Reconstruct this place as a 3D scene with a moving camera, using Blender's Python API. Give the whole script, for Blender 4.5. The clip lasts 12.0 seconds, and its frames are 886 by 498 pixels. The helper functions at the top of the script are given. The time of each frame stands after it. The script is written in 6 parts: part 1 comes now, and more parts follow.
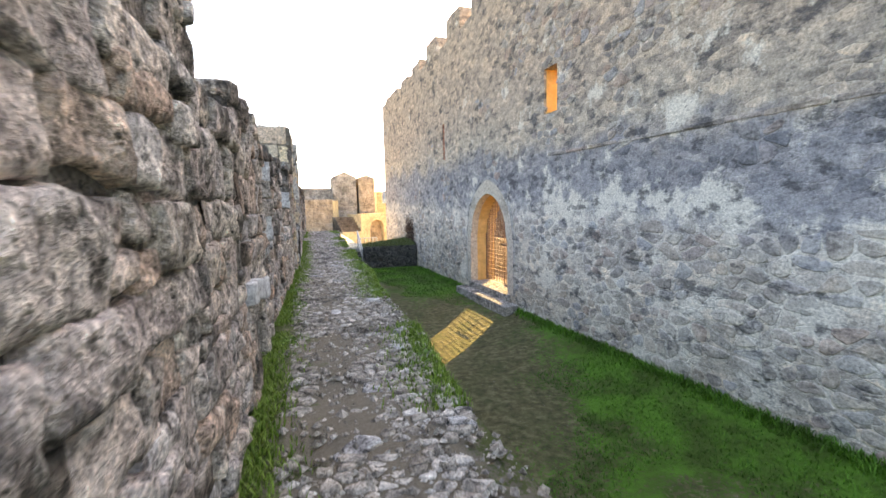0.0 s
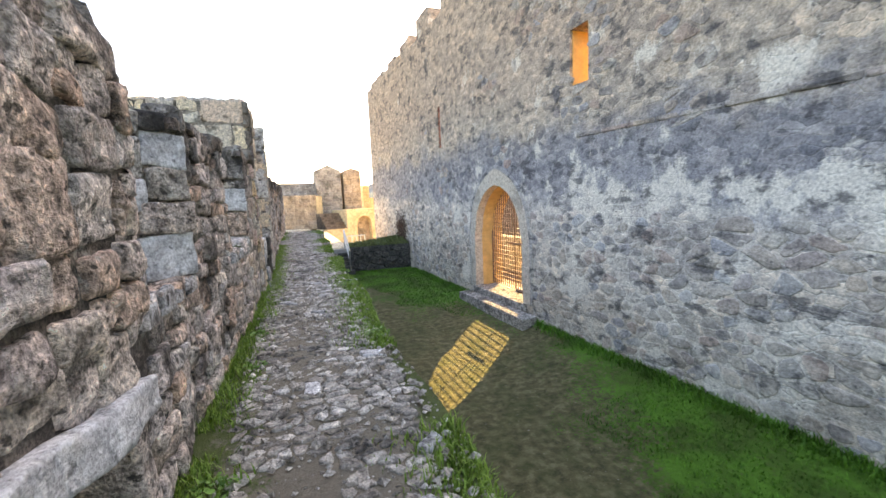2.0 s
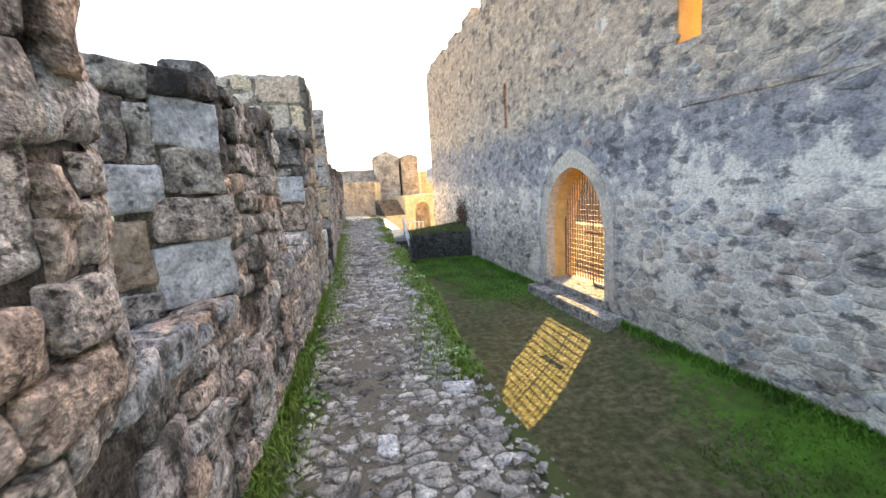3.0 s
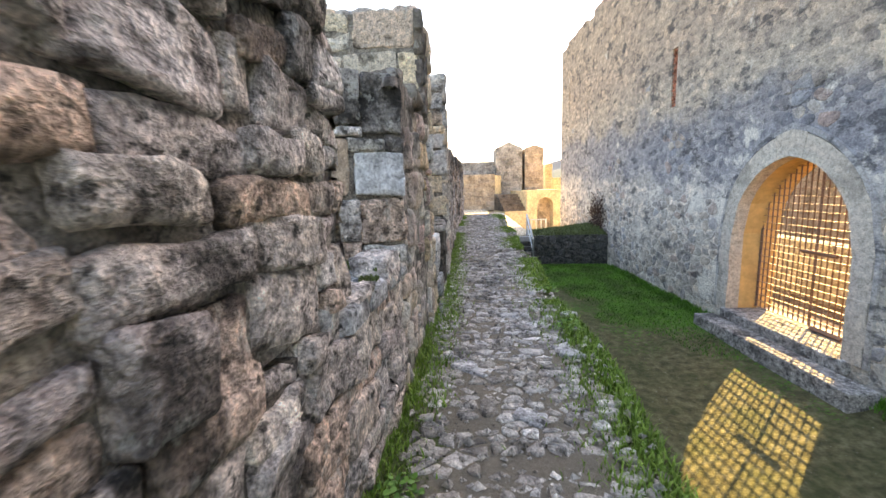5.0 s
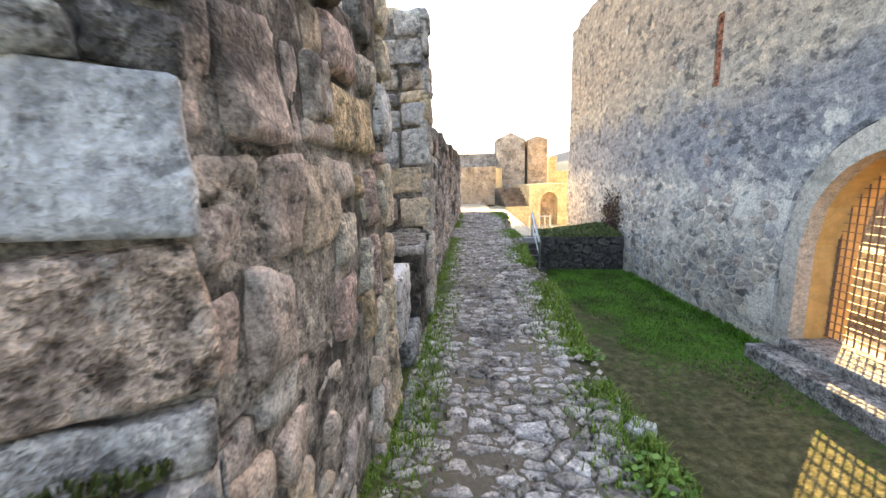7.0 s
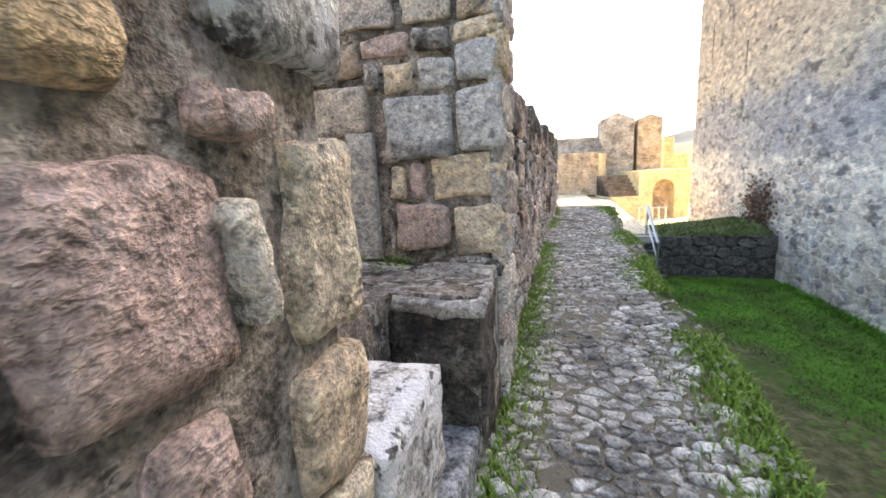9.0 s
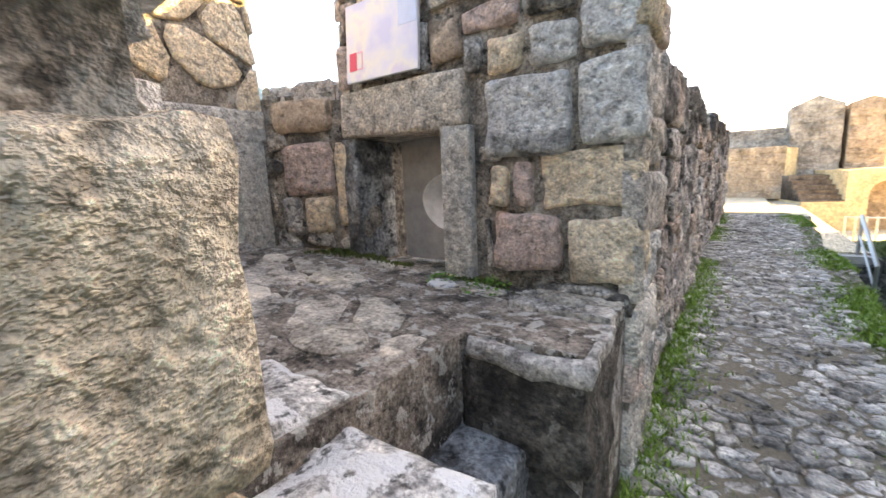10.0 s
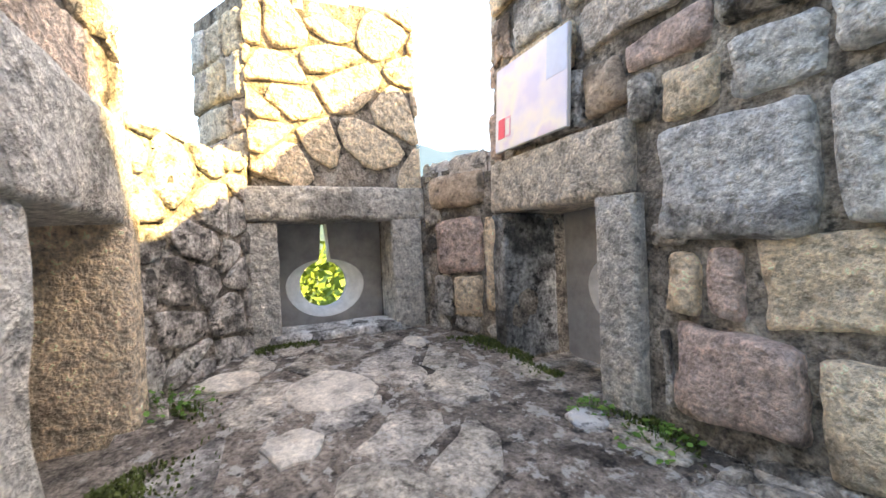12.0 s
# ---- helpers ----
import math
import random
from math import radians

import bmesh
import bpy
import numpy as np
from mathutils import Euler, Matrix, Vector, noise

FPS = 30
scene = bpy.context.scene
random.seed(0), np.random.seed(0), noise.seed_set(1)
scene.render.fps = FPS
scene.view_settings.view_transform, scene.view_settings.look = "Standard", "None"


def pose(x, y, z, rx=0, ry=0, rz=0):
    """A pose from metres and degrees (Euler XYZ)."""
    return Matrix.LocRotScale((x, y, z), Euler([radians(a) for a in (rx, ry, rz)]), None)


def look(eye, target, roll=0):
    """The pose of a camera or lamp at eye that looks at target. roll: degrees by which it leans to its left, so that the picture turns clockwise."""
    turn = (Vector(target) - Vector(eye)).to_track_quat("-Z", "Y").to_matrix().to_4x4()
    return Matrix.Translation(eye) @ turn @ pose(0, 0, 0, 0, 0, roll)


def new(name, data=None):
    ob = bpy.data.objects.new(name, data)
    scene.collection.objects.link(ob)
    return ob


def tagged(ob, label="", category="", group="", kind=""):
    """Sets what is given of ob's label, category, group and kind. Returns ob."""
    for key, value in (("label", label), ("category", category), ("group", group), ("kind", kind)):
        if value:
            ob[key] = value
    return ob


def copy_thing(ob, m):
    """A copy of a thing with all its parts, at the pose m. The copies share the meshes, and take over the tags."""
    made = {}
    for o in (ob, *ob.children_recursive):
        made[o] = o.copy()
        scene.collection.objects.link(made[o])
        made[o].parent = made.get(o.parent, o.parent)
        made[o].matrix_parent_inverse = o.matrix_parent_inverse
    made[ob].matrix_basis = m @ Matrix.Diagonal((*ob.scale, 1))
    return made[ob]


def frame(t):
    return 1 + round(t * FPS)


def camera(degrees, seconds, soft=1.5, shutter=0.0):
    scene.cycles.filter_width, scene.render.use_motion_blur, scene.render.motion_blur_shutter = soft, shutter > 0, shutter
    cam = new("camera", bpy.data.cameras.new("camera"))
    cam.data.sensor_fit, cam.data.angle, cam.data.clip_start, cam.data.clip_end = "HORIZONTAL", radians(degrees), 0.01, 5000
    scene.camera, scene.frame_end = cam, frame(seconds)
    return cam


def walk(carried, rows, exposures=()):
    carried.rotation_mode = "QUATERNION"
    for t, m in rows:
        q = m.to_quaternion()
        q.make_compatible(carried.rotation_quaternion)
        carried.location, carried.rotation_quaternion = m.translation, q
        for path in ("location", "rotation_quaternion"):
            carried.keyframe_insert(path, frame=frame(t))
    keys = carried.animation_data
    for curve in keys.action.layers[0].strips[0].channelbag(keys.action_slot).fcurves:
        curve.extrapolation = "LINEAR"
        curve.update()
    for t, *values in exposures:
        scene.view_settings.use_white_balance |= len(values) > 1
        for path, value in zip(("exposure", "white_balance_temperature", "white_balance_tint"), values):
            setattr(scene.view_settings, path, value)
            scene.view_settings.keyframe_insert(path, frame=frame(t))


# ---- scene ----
cam = camera(94.3, 12.0, shutter=0.2)
METRES, EYE, TILT, LEAN, TURN = 10.0, 1.3, 0.0, 0.0, -18.3
ROWS = [
    (0.0, 0.0, 0.0, 0.0, -0.12, -5.67, 1.18),
    (0.5, -0.0097, 0.0565, 0.0062, -1.97, -3.89, 1.92),
    (1.0, -0.0211, 0.1085, 0.0064, -3.72, -3.6, 2.37),
    (1.5, -0.0319, 0.1568, 0.0097, -4.73, -5.06, 2.38),
    (2.0, -0.0422, 0.2067, 0.009, -2.04, -6.76, 2.38),
    (2.5, -0.0588, 0.2525, 0.0067, 1.28, -7.84, 2.71),
    (3.0, -0.0763, 0.299, 0.0128, 5.55, -8.48, 3.24),
    (3.5, -0.0944, 0.3475, 0.0135, 10.81, -8.61, 3.62),
    (5.5, -0.1635, 0.5407, 0.0106, 22.55, -8.89, 1.3),
    (6.0, -0.1778, 0.59, 0.0126, 22.11, -9.45, 0.94),
    (6.5, -0.1878, 0.6384, 0.0151, 21.57, -9.55, 1.06),
    (8.5, -0.2499, 0.813, 0.0155, 26.49, -10.61, 2.54),
    (9.0, -0.26, 0.8425, 0.0175, 34.5, -10.67, 2.73),
    (9.5, -0.2666, 0.8715, 0.0191, 43.92, -10.73, 2.72),
    (10.0, -0.2794, 0.8917, 0.0182, 53.26, -10.12, 2.46),
    (10.5, -0.2927, 0.9072, 0.0197, 64.12, -9.31, 2.43),
    (11.0, -0.2994, 0.9202, 0.0217, 75.47, -7.53, 2.63),
    (11.5, -0.3011, 0.932, 0.0263, 84.12, -4.19, 2.79),
    (12.0, -0.3059, 0.9431, 0.028, 82.87, -0.88, 2.6),
]
PATH = [(t, pose(0, 0, EYE, TILT, LEAN, TURN) @ pose(METRES * x, METRES * y, METRES * z, 90 + pitch, roll, yaw))
        for t, x, y, z, yaw, pitch, roll in ROWS]
EXPOSURE, KELVIN = 2.62, 8300
walk(cam, PATH, [(0.0, EXPOSURE, 8500, 16), (6.5, EXPOSURE, KELVIN, 15), (8.5, EXPOSURE + 0.26, 8400, 14), (9.5, EXPOSURE + 0.28, KELVIN, 13), (11.0, EXPOSURE + 0.3, 8000, 11), (12.0, EXPOSURE + 0.42, 7900, 11)])

# ---- light ----
SUN_TO = Vector((0.71, 0.70, 0.60)).normalized()   # towards the sun
sky = bpy.data.worlds.new("sky")
scene.world = sky
sky.use_nodes = True
nt = sky.node_tree
tex = nt.nodes.new("ShaderNodeTexSky")
tex.sky_type, tex.sun_disc = "NISHITA", False
tex.sun_elevation = math.asin(SUN_TO.z)
tex.sun_rotation = math.atan2(SUN_TO.x, SUN_TO.y)
tex.dust_density, tex.air_density, tex.ozone_density = 1.6, 1.0, 1.0
bg = nt.nodes["Background"]
nt.links.new(tex.outputs[0], bg.inputs[0])
bg.inputs[1].default_value = 0.15
lamp = bpy.data.lights.new("sun", "SUN")
lamp.energy, lamp.angle, lamp.color = 4.5, radians(0.5), (1.0, 0.78, 0.34)
sun = new("sun", lamp)
sun.matrix_world = look(SUN_TO * 60, (0, 0, 0))


# ---- materials ----
def node(t, kind, **put):
    n = t.nodes.new(kind)
    for k, val in put.items():
        n.inputs[k.replace("_", " ")].default_value = val
    return n


def ramp(t, fac, stops):
    n = t.nodes.new("ShaderNodeValToRGB")
    e = n.color_ramp.elements
    while len(e) < len(stops):
        e.new(0.5)
    for el, (p, c) in zip(e, stops):
        el.position, el.color = p, (*c, 1) if len(c) == 3 else c
    t.links.new(fac, n.inputs[0])
    return n.outputs[0]


def blend(t, fac, a, b, mode="MIX"):
    n = t.nodes.new("ShaderNodeMix")
    n.data_type, n.blend_type = "RGBA", mode
    for sock, val in ((n.inputs[0], fac), (n.inputs[6], a), (n.inputs[7], b)):
        if isinstance(val, (int, float)):
            sock.default_value = val
        elif isinstance(val, tuple):
            sock.default_value = (*val, 1)
        else:
            t.links.new(val, sock)
    return n.outputs[2]


def maths(t, op, a, b=0.0):
    n = t.nodes.new("ShaderNodeMath")
    n.operation = op
    for sock, val in zip(n.inputs, (a, b)):
        if isinstance(val, (int, float)):
            sock.default_value = val
        else:
            t.links.new(val, sock)
    return n.outputs[0]


def noisy(t, scale, detail=6.0, rough=0.6, stretch=None):
    g = t.nodes.new("ShaderNodeNewGeometry").outputs["Position"]
    if stretch:
        m = t.nodes.new("ShaderNodeMapping")
        m.inputs["Scale"].default_value = stretch
        t.links.new(g, m.inputs["Vector"])
        g = m.outputs[0]
    n = node(t, "ShaderNodeTexNoise", Scale=scale, Detail=detail, Roughness=rough)
    t.links.new(g, n.inputs["Vector"])
    return n.outputs[0]


def base(name, rough=0.9, metal=0.0):
    m = bpy.data.materials.new(name)
    m.use_nodes = True
    t = m.node_tree
    b = t.nodes["Principled BSDF"]
    b.inputs["Roughness"].default_value, b.inputs["Metallic"].default_value = rough, metal
    b.inputs["Specular IOR Level"].default_value = 0.25
    return m, t, b


def bumped(t, b, height, strength, distance):
    n = t.nodes.new("ShaderNodeBump")
    n.inputs["Strength"].default_value, n.inputs["Distance"].default_value = strength, distance
    t.links.new(height, n.inputs["Height"])
    t.links.new(n.outputs[0], b.inputs["Normal"])


def any_random(t):
    a = t.nodes.new("ShaderNodeObjectInfo").outputs["Random"]
    g = t.nodes.new("ShaderNodeNewGeometry").outputs["Random Per Island"]
    return maths(t, "FRACT", maths(t, "ADD", maths(t, "MULTIPLY", a, 7.31), g))


def rock(name, palette, grain=55.0, bump=0.012, lichen=0.35, lichen_colour=(0.56, 0.55, 0.51), dark=0.55, streak=(1, 1, 1), coarse=11.0, stain=1.3, lichen_at=0.58, stain_at=0.54, crown=0.0, contrast=1.0, lichen_scale=6.5):
    """Weathered stone: a tone for each piece, blotches, pits with their shade painted in, pale lichen, dark weathering
    and grain. crown: black lichen on the wall tops.
    """
    m, t, b = base(name, 0.93)
    stops = [(i / (len(palette) - 1), c) for i, c in enumerate(palette)]
    col = ramp(t, any_random(t), stops)
    mott = noisy(t, coarse, 5, 0.62)
    col = blend(t, contrast, col, ramp(t, mott, [(0.34, (0.28, 0.27, 0.265)), (0.44, (0.76, 0.745, 0.74)), (0.55, (1.12, 1.10, 1.08)), (0.66, (1.65, 1.62, 1.58))]), "MULTIPLY")
    gr = noisy(t, grain, 3, 0.65)
    col = blend(t, contrast, col, ramp(t, gr, [(0.34, (0.50, 0.49, 0.49)), (0.5, (1.0, 1.0, 1.0)), (0.66, (1.45, 1.45, 1.45))]), "MULTIPLY")
    big = noisy(t, stain, 7, 0.62, streak)
    if crown:
        z = t.nodes.new("ShaderNodeSeparateXYZ")
        t.links.new(t.nodes.new("ShaderNodeNewGeometry").outputs["Position"], z.inputs[0])
        big = maths(t, "ADD", big, maths(t, "MULTIPLY", maths(t, "MAXIMUM", maths(t, "SUBTRACT", z.outputs[2], 1.55), 0.0), crown))
    col = blend(t, ramp(t, big, [(stain_at, (0, 0, 0)), (stain_at + 0.08, (dark, dark, dark))]), col, (0.022, 0.020, 0.019))
    li = noisy(t, lichen_scale, 7, 0.66, (1.0, 1.13, 0.9))
    col = blend(t, ramp(t, li, [(lichen_at, (0, 0, 0)), (lichen_at + 0.035, (lichen, lichen, lichen))]), col, lichen_colour)
    # pits: sunk in the bump, with the shade inside them coloured near black
    pit = noisy(t, 15.0, 5, 0.62, (1.1, 0.9, 1.3))
    col = blend(t, ramp(t, pit, [(0.58, (0, 0, 0)), (0.65, (0.85 * contrast, 0.85 * contrast, 0.85 * contrast))]), col, (0.022, 0.020, 0.018))
    t.links.new(col, b.inputs["Base Color"])
    h = maths(t, "ADD", maths(t, "MULTIPLY", gr, 0.18), maths(t, "ADD", maths(t, "MULTIPLY", mott, 1.3), maths(t, "MULTIPLY", li, 0.4)))
    h = maths(t, "SUBTRACT", h, maths(t, "MULTIPLY", pit, 0.6))
    bumped(t, b, h, 1.0, bump * 2.2)
    return m


def plain(name, colour, rough=0.8, metal=0.0, vary=0.25, scale=14.0, bump=0.003):
    m, t, b = base(name, rough, metal)
    n = noisy(t, scale, 7, 0.65)
    dark = tuple(c * (1 - vary) for c in colour)
    lite = tuple(min(1, c * (1 + vary)) for c in colour)
    t.links.new(ramp(t, n, [(0.3, dark), (0.7, lite)]), b.inputs["Base Color"])
    bumped(t, b, n, 0.8, bump)
    return m


M_WALL = rock("parapet_stone", [(0.471, 0.402, 0.362), (0.552, 0.489, 0.454), (0.414, 0.356, 0.339), (0.655, 0.581, 0.517), (0.517, 0.425, 0.374), (0.575, 0.42, 0.333), (0.609, 0.575, 0.558), (0.517, 0.454, 0.431)], grain=60, bump=0.024, dark=0.78, stain=2.0, crown=0.25, stain_at=0.53, coarse=14)
M_MORTAR = rock("parapet_mortar", [(0.12, 0.105, 0.095), (0.15, 0.13, 0.115)], grain=80, bump=0.016, lichen=0.3, dark=0.6, stain=2.4)
M_LIME = rock("pale_lime_mortar", [(0.31, 0.276, 0.247), (0.368, 0.328, 0.287)], grain=90, bump=0.012, lichen=0.2, dark=0.7, stain=2.6, crown=0.3, stain_at=0.52)
M_WARM = rock("warm_granite_rubble", [(0.54, 0.44, 0.34), (0.50, 0.39, 0.345), (0.60, 0.535, 0.46), (0.45, 0.355, 0.31), (0.63, 0.60, 0.565), (0.54, 0.43, 0.33), (0.44, 0.395, 0.37), (0.56, 0.44, 0.39)], grain=85, bump=0.010, dark=0.75, lichen=0.3, stain=1.8, crown=0.30, contrast=0.75, stain_at=0.54)
M_PALE = rock("pale_dressed_stone", [(0.495, 0.508, 0.531), (0.558, 0.567, 0.585)], bump=0.010, lichen=0.5, dark=0.3, lichen_colour=(0.72, 0.73, 0.74), contrast=0.6, stain_at=0.57)
M_BAST = rock("bastion_stone", [(0.65, 0.582, 0.504), (0.627, 0.61, 0.594), (0.82, 0.672, 0.482), (0.672, 0.526, 0.459), (0.672, 0.661, 0.655), (0.762, 0.672, 0.56), (0.515, 0.465, 0.442), (0.82, 0.706, 0.538)], grain=80, bump=0.022, dark=0.8, lichen=0.35, stain=2.0, contrast=0.58, stain_at=0.54, lichen_at=0.59, coarse=20)
M_TANQ = rock("tan_granite_quoin", [(0.82, 0.645, 0.465), (0.78, 0.605, 0.44), (0.82, 0.70, 0.54)], grain=75, bump=0.026, dark=0.6, lichen=0.25, stain=1.8, contrast=0.65, stain_at=0.56, coarse=26)
M_GRANITE = rock("granite_lintel", [(0.582, 0.56, 0.521), (0.65, 0.622, 0.577)], grain=95, bump=0.02, dark=0.5, lichen=0.25, contrast=0.58, coarse=26)
M_FLOOR = rock("bastion_paving_mortar", [(0.19, 0.165, 0.145), (0.23, 0.20, 0.175)], grain=60, bump=0.016, dark=0.7, lichen=0.85, lichen_colour=(0.46, 0.44, 0.41), coarse=7, stain=2.6, lichen_at=0.54, lichen_scale=13)
M_SLAB = rock("white_lichen_slab", [(0.44, 0.43, 0.42), (0.50, 0.49, 0.48)], grain=60, bump=0.014, dark=0.85, lichen=0.95, lichen_colour=(0.70, 0.695, 0.70), stain=2.6, lichen_at=0.50, stain_at=0.55)
M_COBBLE = rock("path_cobble", [(0.30, 0.265, 0.225), (0.42, 0.38, 0.335), (0.35, 0.31, 0.265), (0.54, 0.50, 0.445), (0.25, 0.22, 0.185), (0.39, 0.35, 0.30), (0.64, 0.60, 0.55)], grain=70, bump=0.008, dark=0.6, lichen=0.25, contrast=0.8)
M_COBBLE2 = rock("pale_path_cobble", [(0.36, 0.33, 0.30), (0.47, 0.435, 0.40), (0.30, 0.275, 0.25), (0.56, 0.53, 0.495), (0.26, 0.235, 0.21), (0.43, 0.40, 0.37), (0.64, 0.61, 0.58)], grain=70, bump=0.008, dark=0.6, lichen=0.3, contrast=0.8)
# yellow with sunlight put in, for gatehouse faces and the strip inside the doorway
M_SUNLIT = rock("sunlit_yellow_stone", [(0.56, 0.43, 0.25), (0.60, 0.46, 0.28)], grain=8, bump=0.006, dark=0.15, lichen=0.15, contrast=0.3, coarse=2.0)
# ochre with the hall's bounced sunlight put into it
M_BOUNCE_OCHRE = plain("bounce_lit_ochre_render", (0.66, 0.42, 0.17), 0.9, 0, 0.2, 5)
M_TOWER = rock("gatehouse_stone", [(0.31, 0.275, 0.25), (0.37, 0.33, 0.295), (0.28, 0.26, 0.245)], grain=8, bump=0.012, dark=0.5, lichen=0.25, coarse=1.8, contrast=0.55)
M_IRON = plain("rusty_iron", (0.24, 0.15, 0.11), 0.6, 0.25, 0.4, 40, 0.001)
M_STEEL = plain("galvanised_steel", (0.42, 0.44, 0.46), 0.45, 0.9, 0.2, 30, 0.0005)


def facade():
    """Old fortress masonry: laid rubble under worn lime, tan above, blue-grey weathering in the middle, stones in buff lime below."""
    def make(name, palette, own, limed, cells_seen):
        m, t, b = base(name, 0.94)
        col = ramp(t, any_random(t), [(i / (len(palette) - 1), c) for i, c in enumerate(palette)])
        geo = t.nodes.new("ShaderNodeNewGeometry").outputs["Position"]
        p = t.nodes.new("ShaderNodeSeparateXYZ")
        t.links.new(geo, p.inputs[0])
        y, z = p.outputs[1], p.outputs[2]
        wob = noisy(t, 0.55, 7, 0.66, (1, 1, 1.5))
        zz = maths(t, "ADD", z, maths(t, "MULTIPLY", maths(t, "SUBTRACT", wob, 0.5), 3.0))
        zz = maths(t, "SUBTRACT", zz, maths(t, "MULTIPLY", maths(t, "SUBTRACT", y, 5.0), 0.03))
        up = maths(t, "DIVIDE", maths(t, "ADD", zz, 2.4), 11.4)
        zone = ramp(t, up, [(0.05, (0.48, 0.42, 0.35)), (0.17, (0.63, 0.565, 0.485)), (0.27, (0.54, 0.50, 0.46)), (0.33, (0.25, 0.257, 0.293)), (0.43, (0.225, 0.231, 0.262)), (0.485, (0.44, 0.375, 0.31)), (0.62, (0.40, 0.315, 0.255)), (1.0, (0.43, 0.33, 0.255))])
        col = blend(t, own, zone, col)
        mott = noisy(t, 4.2, 7, 0.66, (1, 1, 1.5))
        col = blend(t, 1.0, col, ramp(t, mott, [(0.34, (0.56, 0.565, 0.58)), (0.45, (0.88, 0.88, 0.89)), (0.55, (1.06, 1.05, 1.04)), (0.66, (1.36, 1.34, 1.31))]), "MULTIPLY")
        # rubble in flat courses, showing through where the lime is gone
        warp = node(t, "ShaderNodeTexNoise", Scale=2.6, Detail=4.0, Roughness=0.6)
        t.links.new(geo, warp.inputs["Vector"])
        bent = t.nodes.new("ShaderNodeMix")
        bent.data_type, bent.blend_type = "RGBA", "LINEAR_LIGHT"
        bent.inputs[0].default_value = 0.10
        t.links.new(geo, bent.inputs[6])
        t.links.new(warp.outputs["Color"], bent.inputs[7])
        flat = t.nodes.new("ShaderNodeMapping")
        flat.inputs["Scale"].default_value = (1, 1, 1.8)
        t.links.new(bent.outputs[2], flat.inputs["Vector"])
        cell = node(t, "ShaderNodeTexVoronoi", Scale=4.2)
        t.links.new(flat.outputs[0], cell.inputs["Vector"])
        edge = t.nodes.new("ShaderNodeTexVoronoi")
        edge.feature = "DISTANCE_TO_EDGE"
        edge.inputs["Scale"].default_value = 4.2
        t.links.new(flat.outputs[0], edge.inputs["Vector"])
        tone = t.nodes.new("ShaderNodeSeparateColor")
        t.links.new(cell.outputs["Color"], tone.inputs[0])
        shown = maths(t, "MULTIPLY", ramp(t, noisy(t, 0.9, 5, 0.62, (1, 1, 1.6)), [(0.40, (0.25, 0.25, 0.25)), (0.55, (1, 1, 1))]), cells_seen)
        col = blend(t, shown, col, ramp(t, tone.outputs[0], [(0.0, (0.55, 0.56, 0.60)), (0.5, (0.95, 0.93, 0.92)), (1.0, (1.36, 1.28, 1.20))]), "MULTIPLY")
        gap = ramp(t, edge.outputs[0], [(0.0, (1, 1, 1)), (0.09, (0, 0, 0))])
        low = ramp(t, up, [(0.22, (0.75, 0.75, 0.75)), (0.36, (0.12, 0.12, 0.12))])
        col = blend(t, maths(t, "MULTIPLY", maths(t, "MULTIPLY", gap, shown), low), col, (0.55, 0.51, 0.45))
        # lime left in patches, more of it towards the near end, and one burst of runs beside the doorway
        lime = noisy(t, 1.3, 8, 0.68, (1, 1, 0.9))
        side = maths(t, "MULTIPLY", maths(t, "SUBTRACT", 11.0, y), 0.005)
        dy, dz = maths(t, "SUBTRACT", y, 9.1), maths(t, "MULTIPLY", maths(t, "SUBTRACT", z, 1.25), 0.8)
        burst = maths(t, "SUBTRACT", 0.22, maths(t, "MULTIPLY", maths(t, "SQRT", maths(t, "ADD", maths(t, "MULTIPLY", dy, dy), maths(t, "MULTIPLY", dz, dz))), 0.22))
        runs = noisy(t, 3.4, 6, 0.66, (1, 1, 0.42))
        burst = maths(t, "MULTIPLY", maths(t, "MAXIMUM", burst, 0.0), maths(t, "MULTIPLY", runs, 1.4))
        foot = maths(t, "MINIMUM", maths(t, "MAXIMUM", maths(t, "MULTIPLY", maths(t, "SUBTRACT", 0.9, z), 0.03), -0.045), 0.05)
        lime2 = maths(t, "ADD", maths(t, "ADD", lime, foot), maths(t, "ADD", maths(t, "MAXIMUM", side, -0.04), burst))
        col = blend(t, ramp(t, lime2, [(0.535, (0, 0, 0)), (0.60, (limed, limed, limed))]), col, (0.70, 0.65, 0.575))
        # black lichen in spots and flat drifts
        drift = noisy(t, 1.6, 8, 0.68, (1, 1, 1.7))
        col = blend(t, ramp(t, drift, [(0.545, (0, 0, 0)), (0.62, (0.8, 0.8, 0.8))]), col, (0.07, 0.069, 0.076))
        dot = noisy(t, 7.0, 5, 0.64, (1, 1, 1.4))
        col = blend(t, ramp(t, dot, [(0.61, (0, 0, 0)), (0.68, (0.65, 0.65, 0.65))]), col, (0.06, 0.06, 0.068))
        gr = noisy(t, 26, 4, 0.66)
        col = blend(t, 1.0, col, ramp(t, gr, [(0.32, (0.66, 0.66, 0.66)), (0.5, (1.0, 1.0, 1.0)), (0.67, (1.28, 1.28, 1.28))]), "MULTIPLY")
        t.links.new(col, b.inputs["Base Color"])
        h = maths(t, "ADD", mott, maths(t, "MULTIPLY", gr, 0.3))
        h = maths(t, "SUBTRACT", h, maths(t, "MULTIPLY", maths(t, "MULTIPLY", gap, shown), 0.35))
        bumped(t, b, h, 1.0, 0.026)
        return m
